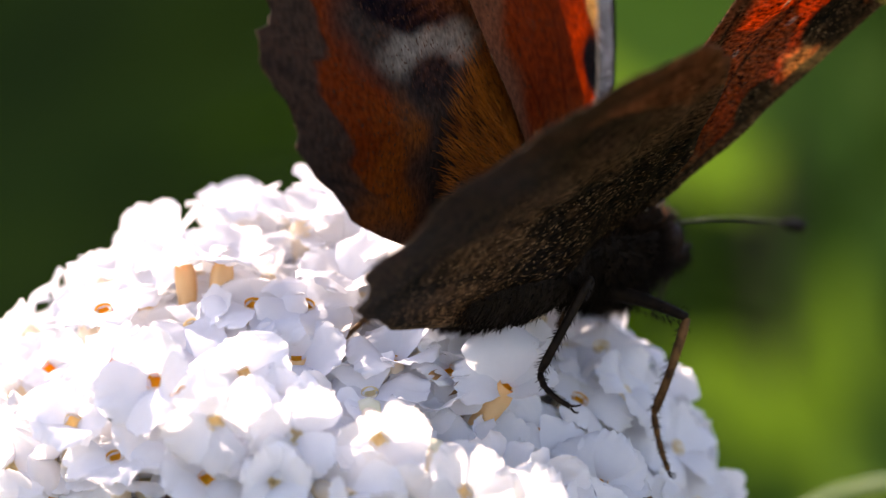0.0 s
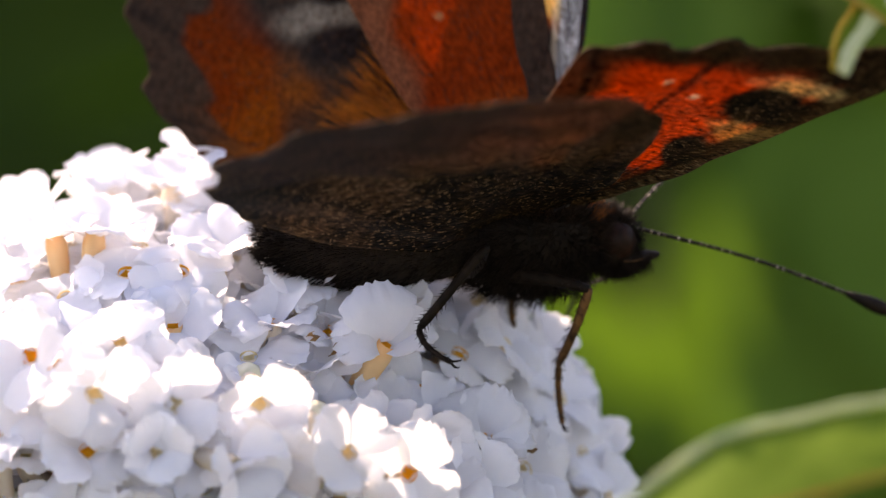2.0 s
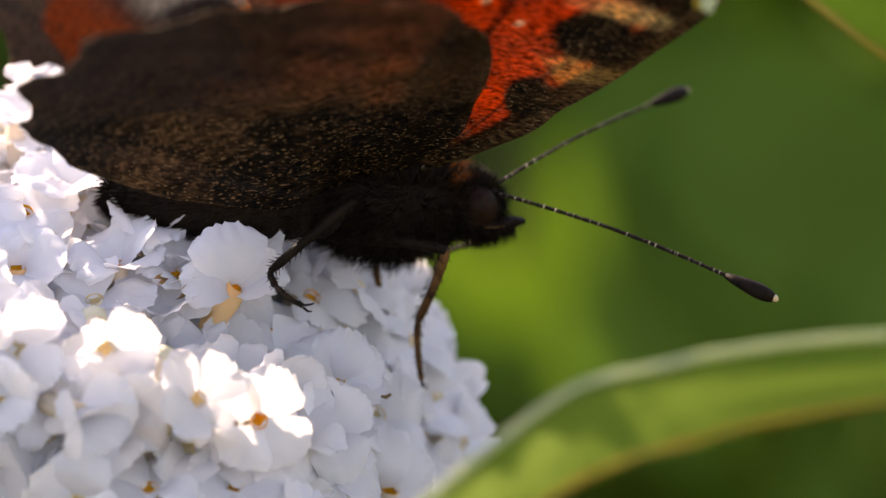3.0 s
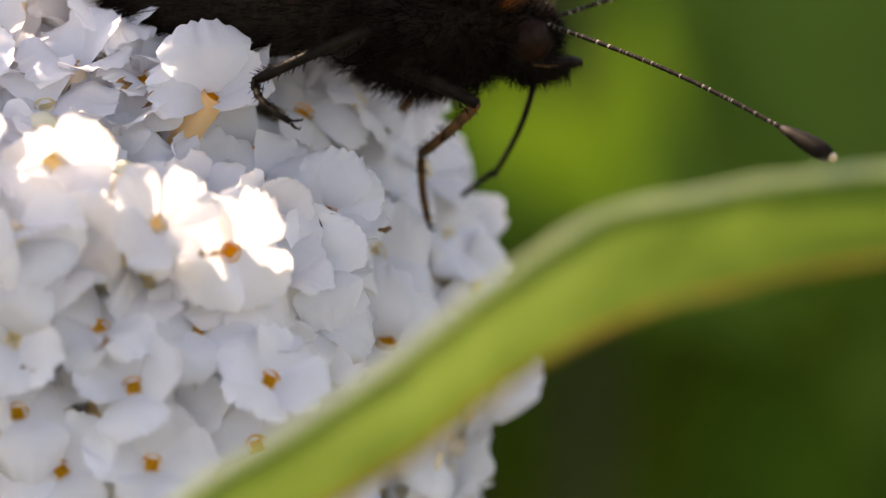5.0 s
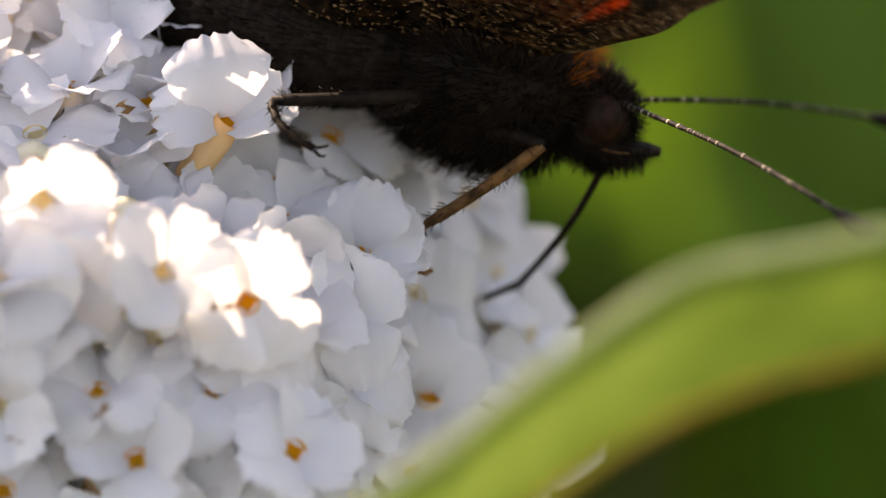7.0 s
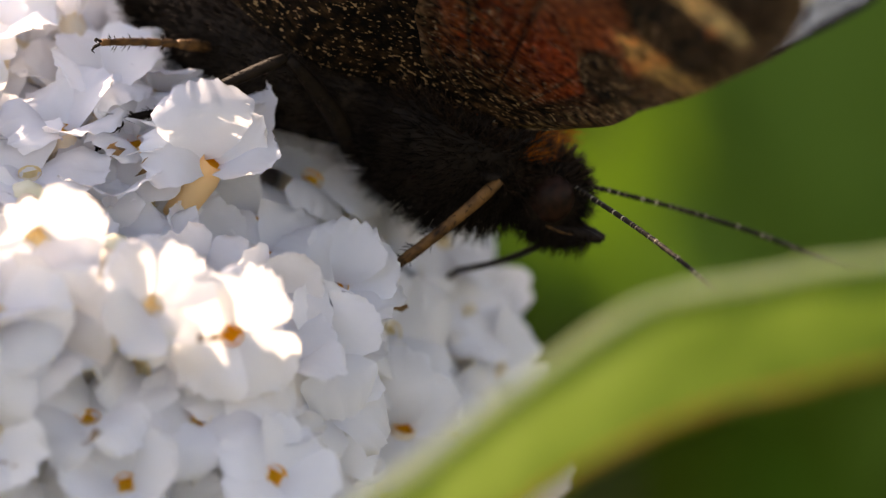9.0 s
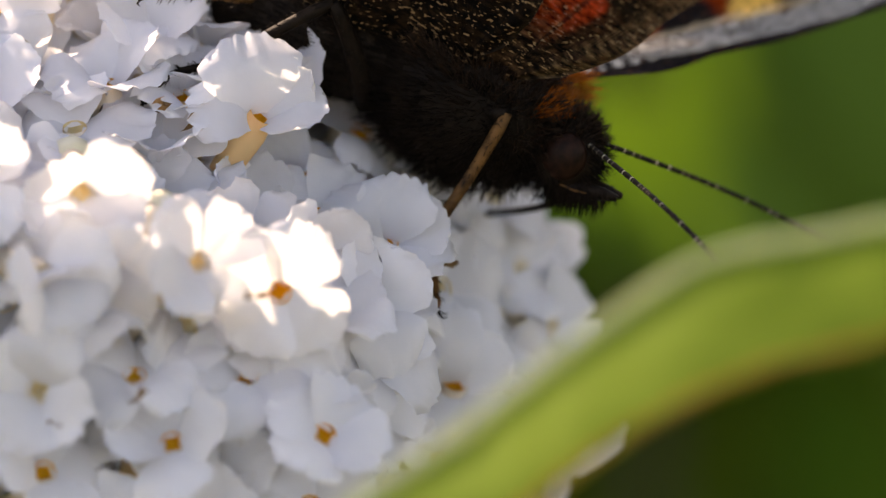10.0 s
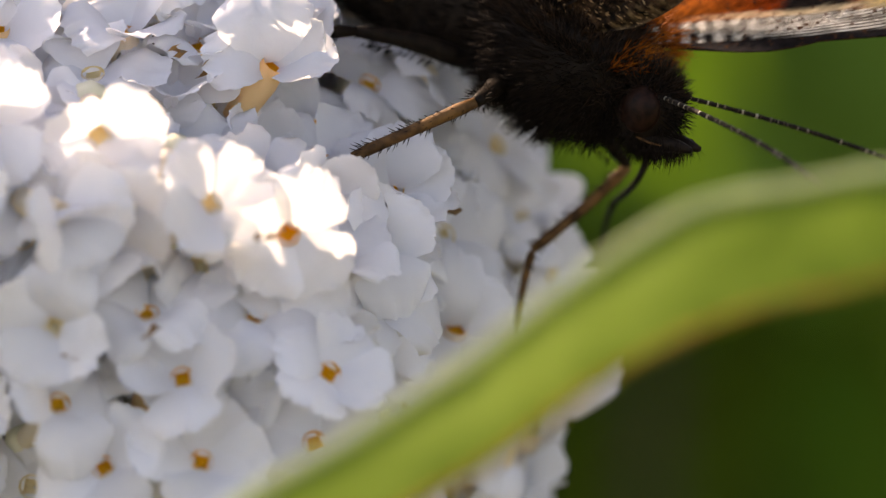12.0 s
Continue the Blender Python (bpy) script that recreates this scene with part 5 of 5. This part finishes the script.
    leg_rows = {
        "near_mid": (
            (0, (14.6, -8.3, 9.8), (15.1, -7.7, 7.5), (14.7, -7.9, 13)),
            (0.5, (14.3, -8.6, 10), (14.8, -8, 7.5), (14.4, -8.6, 13)),
            (1, (15.6, -7.9, 9.3), (15.6, -7.3, 7.2), (16.8, -9.2, 12.5)),
            (1.5, (15.7, -8, 9.2), (15.7, -7.4, 6.8), (17.1, -9.2, 12.6)),
            (2, (15.7, -7.8, 9.7), (15.7, -7.2, 7.1), (16.8, -9.9, 12.8)),
            (2.5, (15.9, -7.9, 8.9), (15.8, -7.3, 6.5), (17, -10.6, 12.6)),
            (3, (15.9, -7.7, 9.1), (15.9, -7.1, 6.8), (17, -10.6, 12.6)),
            (3.5, (16, -7.9, 8.8), (15.9, -7.3, 6.5), (17.1, -10.6, 12.4)),
            (3.7, (16.1, -7.2, 9), (16.2, -6.6, 6.9), (16.8, -10.6, 12.6)),
            (5.3, (15.6, -7.8, 8.6), (15.7, -7.2, 7.1), (16.7, -11.3, 11.8)),
            (5.5, (15.9, -7.8, 8.4), (15.9, -7.2, 6.6), (17.2, -11.3, 12)),
            (6, (14.8, -9.2, 8.8), (14.1, -8.6, 7.5), (16.9, -11.3, 11.4)),
            (6.5, (14.3, -11, 8), (12.6, -10.4, 5.8), (17.3, -11.3, 10.7)),
            (7, (14.2, -11.1, 7.9), (12.5, -10.5, 5.7), (17.4, -11.3, 10.6)),
            (7.2, (14.3, -11.1, 7.9), (12.6, -10.5, 5.7), (17.6, -11.3, 10.7)),
            (9, (14, -11.2, 7.8), (12.5, -10.6, 5.6), (17, -11.3, 10.5)),
            (9.5, (14, -11.1, 8), (12.5, -10.5, 5.8), (16.3, -11.3, 10.6)),
            (10, (13.7, -10.8, 7.6), (13.6, -10.2, 4.1), (15.5, -11.3, 11.1)),
            (10.5, (10.4, -12.8, 8.6), (8.9, -12.2, 6.1), (13.5, -11.3, 11.3)),
            (11, (11.2, -12.8, 8.7), (8.8, -12.2, 6.3), (14.8, -11.3, 10.8)),
            (11.5, (10.8, -13, 8.5), (8.5, -12.4, 6.3), (15.1, -11.9, 10.2)),
            (12, (10.6, -13, 8.5), (8.5, -12.4, 6.3), (15, -11.3, 10.4)),
        ),
        "near_hind": (
            (0, (9.3, -12.9, 12.2), (10.0, -15.2, 11.0), (10.3, -14.4, 14.5)),
            (0.5, (9.3, -12.9, 12.2), (10.0, -15.2, 11.0), (10.1, -14.7, 14.0)),
            (1, (9.3, -12.9, 12.2), (10.0, -15.2, 11.0), (11.4, -14.9, 15.1)),
            (1.5, (9.3, -12.9, 12.2), (10.0, -15.2, 11.0), (11.2, -14.8, 14.7)),
            (2, (9.3, -12.9, 12.2), (10.0, -15.2, 11.0), (10.5, -15.0, 14.0)),
            (2.5, (9.3, -12.9, 12.2), (10.0, -15.2, 11.0), (10.5, -15.2, 13.6)),
            (3, (9.3, -12.9, 12.2), (10.0, -15.2, 11.0), (10.5, -15.1, 13.6)),
            (3.5, (9.3, -12.9, 12.2), (10.0, -15.2, 11.0), (10.7, -15.1, 14.0)),
            (3.7, (9.3, -12.9, 12.2), (10.0, -15.2, 11.0), (10.6, -15.1, 14.2)),
            (5.3, (9.3, -12.9, 12.2), (10.0, -15.2, 11.0), (11.0, -15.3, 13.3)),
            (5.5, (9.3, -12.9, 12.2), (10.0, -15.2, 11.0), (10.9, -15.3, 13.7)),
            (6, (9.3, -12.9, 12.2), (10.0, -15.2, 11.0), (11.2, -15.3, 13.5)),
            (6.5, (9.3, -12.9, 12.2), (10.0, -15.2, 11.0), (11.2, -15.2, 12.8)),
            (7, (9.3, -12.9, 12.2), (10.0, -15.2, 11.0), (11.1, -15.2, 12.7)),
            (7.2, (9.3, -12.9, 12.2), (10.0, -15.2, 11.0), (11.2, -15.2, 12.8)),
            (9, (6.3, -10.2, 12.9), (3.3, -11.0, 12.3), (9.4, -11.2, 15.3)),
            (9.5, (6.3, -10.2, 12.9), (3.3, -11.0, 12.3), (9.7, -11.2, 16.4)),
            (10, (6.3, -10.2, 12.9), (3.3, -11.0, 12.3), (8.9, -11.0, 15.2)),
            (10.5, (6.3, -10.2, 12.9), (3.3, -11.0, 12.3), (8.8, -10.8, 15.5)),
            (11, (5.3, -10.0, 12.2), (2.9, -10.8, 12.8), (8.9, -10.5, 14.5)),
            (11.5, (5.3, -10.0, 12.2), (2.9, -10.8, 12.8), (9.7, -10.5, 14.1)),
            (12, (5.3, -10.0, 12.2), (2.9, -10.8, 12.8), (10.0, -10.5, 14.7)),
        ),
        "far_mid": (
            (0, (10.6, -3.3, 13.7), (10.3, -2.6, 12.7), (10.3, 0.2, 16)),
            (0.5, (10.5, -3.8, 12.9), (10.2, -3.1, 11.9), (10.6, -0.3, 15.1)),
            (1, (14, -4.3, 15.2), (13.9, -3.6, 14.2), (15.1, -0.9, 17.4)),
            (1.5, (14.2, -4.3, 14.3), (14.2, -3.6, 13.3), (15.7, -1, 16.3)),
            (2, (13.8, -4.9, 12.3), (13.9, -4.2, 11.3), (16.1, -2, 14.2)),
            (2.5, (14.1, -5.6, 11.3), (14.2, -4.9, 10.3), (16.7, -3, 13.2)),
            (3, (14.2, -5.6, 11.4), (14.4, -4.9, 10.3), (17, -3.1, 13.2)),
            (3.5, (14.7, -5.6, 12.1), (14.9, -4.9, 11.1), (17.6, -3.1, 13.9)),
            (3.7, (14.5, -5.6, 12.4), (14.6, -4.9, 11.4), (17.3, -3.1, 14.2)),
            (5.3, (14.9, -3.4, 8.7), (14.3, -4, 7.9), (18.4, -4, 12.1)),
            (5.5, (14.9, -3.4, 8.7), (14.3, -4, 7.9), (18.4, -4, 12.9)),
            (6, (14.9, -3.4, 8.7), (14.3, -4, 7.9), (19.2, -4.1, 12.5)),
            (6.5, (14.9, -3.4, 8.7), (14.3, -4, 7.9), (19.1, -4.2, 11.1)),
            (7, (14.9, -3.4, 8.7), (14.3, -4, 7.9), (19.1, -4.2, 10.7)),
            (7.2, (14.9, -3.4, 8.7), (14.3, -4, 7.9), (19.3, -4.3, 11)),
            (9, (14.7, -3.4, 8.9), (14.1, -4, 7.8), (19.1, -4.6, 9.8)),
            (9.5, (14.7, -3.4, 8.9), (14.1, -4, 7.8), (19.6, -4.5, 12.4)),
            (10, (14.7, -3.4, 8.9), (14.1, -4, 7.8), (18.4, -5, 9.7)),
            (10.5, (14.7, -3.4, 8.9), (14.1, -4, 7.8), (18.8, -5.6, 10.3)),
            (11, (14.7, -3.4, 8.9), (14.1, -4, 7.8), (20.4, -6.2, 8.9)),
            (11.5, (17.4, -8.1, 4.3), (16.7, -8.1, 3), (22.2, -8, 8.3)),
            (12, (17.1, -8.1, 4.5), (16.8, -8.1, 3.1), (22.6, -6.3, 9.8)),
        ),
        "far_hind": (
            (0, (2.6, -8.1, 14.8), (0.6, -9.4, 13.4), (5, -7.2, 16.6)),
            (0.5, (2.8, -8.1, 14.5), (0.5, -9.4, 13.4), (4.6, -7.1, 16)),
            (1, (2.7, -4.1, 15.8), (0.8, -4.1, 15.8), (7.6, -6, 18.6)),
            (1.5, (2.7, -4.1, 15.8), (0.8, -4.1, 15.8), (7.8, -5.3, 17.8)),
            (2, (2.7, -4.1, 15.8), (0.8, -4.1, 15.8), (7.5, -4.5, 16.2)),
            (2.5, (2.7, -4.1, 15.8), (0.8, -4.1, 15.8), (8, -4.4, 15.4)),
            (3, (2.7, -4.1, 15.8), (0.8, -4.1, 15.8), (8.2, -4.2, 15.5)),
            (3.5, (2.7, -4.1, 15.8), (0.8, -4.1, 15.8), (8.8, -4.1, 16.3)),
            (3.7, (2.7, -4.1, 15.8), (0.8, -4.1, 15.8), (8.6, -4.1, 16.7)),
            (5.3, (2.7, -4.1, 15.8), (0.8, -4.1, 15.8), (9.8, -4.4, 15.1)),
            (5.5, (2.7, -4.1, 15.8), (0.8, -4.1, 15.8), (9.8, -4.3, 16.1)),
            (6, (2.7, -4.1, 15.8), (0.8, -4.1, 15.8), (10.7, -4.1, 15.8)),
            (6.5, (2.7, -4.1, 15.8), (0.8, -4.1, 15.8), (10.8, -4, 14.7)),
            (7, (2.7, -4.1, 15.8), (0.8, -4.1, 15.8), (10.8, -3.9, 14.5)),
            (7.2, (2.7, -4.1, 15.8), (0.8, -4.1, 15.8), (11.1, -3.9, 14.9)),
            (9, (6.7, -9.5, 15.2), (4.5, -10.5, 15.4), (11.7, -3.5, 14.9)),
            (9.5, (6.7, -9.5, 15.2), (4.5, -10.5, 15.4), (11.8, -3.6, 17)),
            (10, (6.7, -9.5, 15.2), (4.5, -10.5, 15.4), (11, -3.1, 14.7)),
            (10.5, (6.7, -9.5, 15.2), (4.5, -10.5, 15.4), (11.7, -2.6, 15.3)),
            (11, (6.7, -9.5, 15.2), (4.5, -10.5, 15.4), (13.9, -2.4, 14)),
            (11.5, (6.7, -9.5, 15.2), (4.5, -10.5, 15.4), (16.5, -2.7, 13.2)),
            (12, (6.7, -9.5, 15.2), (4.5, -10.5, 15.4), (15.8, -2.2, 14.4)),
        ),
    }
    # how far each wing is raised, twisted and swept back: right forewing and hindwing, left forewing and hindwing
    wing_rows = (
        (0, (48, -3, -2), (34, -9, 22), (83, 4, 14), (77, 2, 8)),
        (0.5, (24, 6, 2), (18, 3, 8), (78, 4, 14), (73, 10, 3)),
        (1, (18, 6, 14), (11, -3, 18), (58, -2, 21), (44, -18, -5)),
        (1.5, (14, 5, 6), (9, -3, 8), (56, -1, 24), (39, -15, -6)),
        (2, (27, -2, -6), (18, -10, -8), (66, -8, 20), (66, -25, 0)),
        (2.5, (34, -2, -7), (27, -15, -12), (66, -6, 20), (68, -24, 4)),
        (3, (36, 0, -5), (26, -13, -10), (64, -5, 19), (60, -24, 5)),
        (3.7, (34, 0, -3), (32, -12, -4), (56, -4, 16), (46, -10, 4)),
        (5.3, (30, 0, 0), (45, -2, 0), (40, 0, 8), (38, 4, 14)),
        (6.5, (32, 0, 0), (48, 2, 0), (34, 0, 4), (33, 2, 8)),
        (7.2, (34, 0, 0), (50, 2, 0), (33, 0, 2), (32, 1, 5)),
        (9, (36, 0, 0), (50, 0, 0), (33, 0, -2), (33, 0, 0)),
        (9.5, (43, 0, 0), (53, 0, 0), (31, 0, -4), (34, 0, 0)),
        (10, (56, 0, 0), (58, 0, 0), (29, 0, -4), (35, 0, 0)),
        (10.5, (64, 0, 0), (64, 0, 0), (32, 0, -7), (36, 0, 0)),
        (11, (69, 0, 0), (68, 0, 0), (33, 0, -8), (36, 0, 0)),
        (11.5, (75, 0, 0), (74, 0, 0), (40, 0, -17), (33, 0, 0)),
        (12, (72, 0, 0), (72, 0, 0), (40, 0, -19), (34, 0, 0)),
    )
    poses = {}
    for t, x, y, z, yaw, pitch, roll in body_rows:
        poses[t] = mmpose(x, y, z, roll, -pitch, yaw)
    walk(insect["root"], sorted(poses.items()))
    keys = {name: [] for name in ("antenna_right", "antenna_left", "proboscis_upper", "proboscis_lower")}
    for t, right, left, upper, lower in head_rows:
        keys["antenna_right"].append((t, aim((4.9, -0.45, 0.9), right)))
        keys["antenna_left"].append((t, aim((4.9, 0.45, 0.9), left)))
        mouth = Vector((5.0, 0, -1.2))
        keys["proboscis_upper"].append((t, aim(mouth, upper, (1, 0, 0.2))))
        keys["proboscis_lower"].append((t, aim(mouth + Vector(upper).normalized() * 6.0, lower, (1, 0, 0.2))))
    for name, rows in keys.items():
        walk(insect[name], rows)
    for key, side in (("forewing_right", -1), ("hindwing_right", -1), ("forewing_left", 1), ("hindwing_left", 1)):
        rows = []
        fore = "fore" in key
        for t, *angles in wing_rows:
            raised, twist, swept = angles[(0 if side < 0 else 2) + (0 if fore else 1)]
            rows.append((t, mmpose((1.2 if side < 0 else 0.6) if fore else -0.3, side * 1.3, (1.3 if side < 0 else 0.9) if fore else 1.1, side * raised) @ pose(0, 0, 0, 0, twist, side * swept)))
        walk(insect[key], rows)
    # feet stay where they are set down; the knees bend to reach them
    for key, rows in leg_rows.items():
        hip = Vector(HIP[key])
        out = ([], [], [])
        for t, ankle, toe, knee in rows:
            inv = poses[t].inverted()
            a, e, k = (inv @ (Vector(v) * MM) / MM for v in (ankle, toe, knee))
            d = a - hip
            reach = min(d.length, FEMUR + TIBIA - 0.15)
            reach = max(reach, 1.2)
            d.normalize()
            a = hip + d * reach
            along = (FEMUR ** 2 - TIBIA ** 2 + reach ** 2) / (2 * reach)
            high = math.sqrt(max(FEMUR ** 2 - along ** 2, 0.01))
            side = (k - hip) - d * (k - hip).dot(d)
            side.normalize()
            bend = hip + d * along + side * high
            out[0].append((t, aim(hip, bend - hip, side)))
            out[1].append((t, aim(bend, a - bend, side)))
            out[2].append((t, aim(a, e - a, inv.to_3x3() @ Vector((-1, 0, 0.3)))))
        for ob, keyed in zip(insect[key], out):
            walk(ob, keyed)


motions()
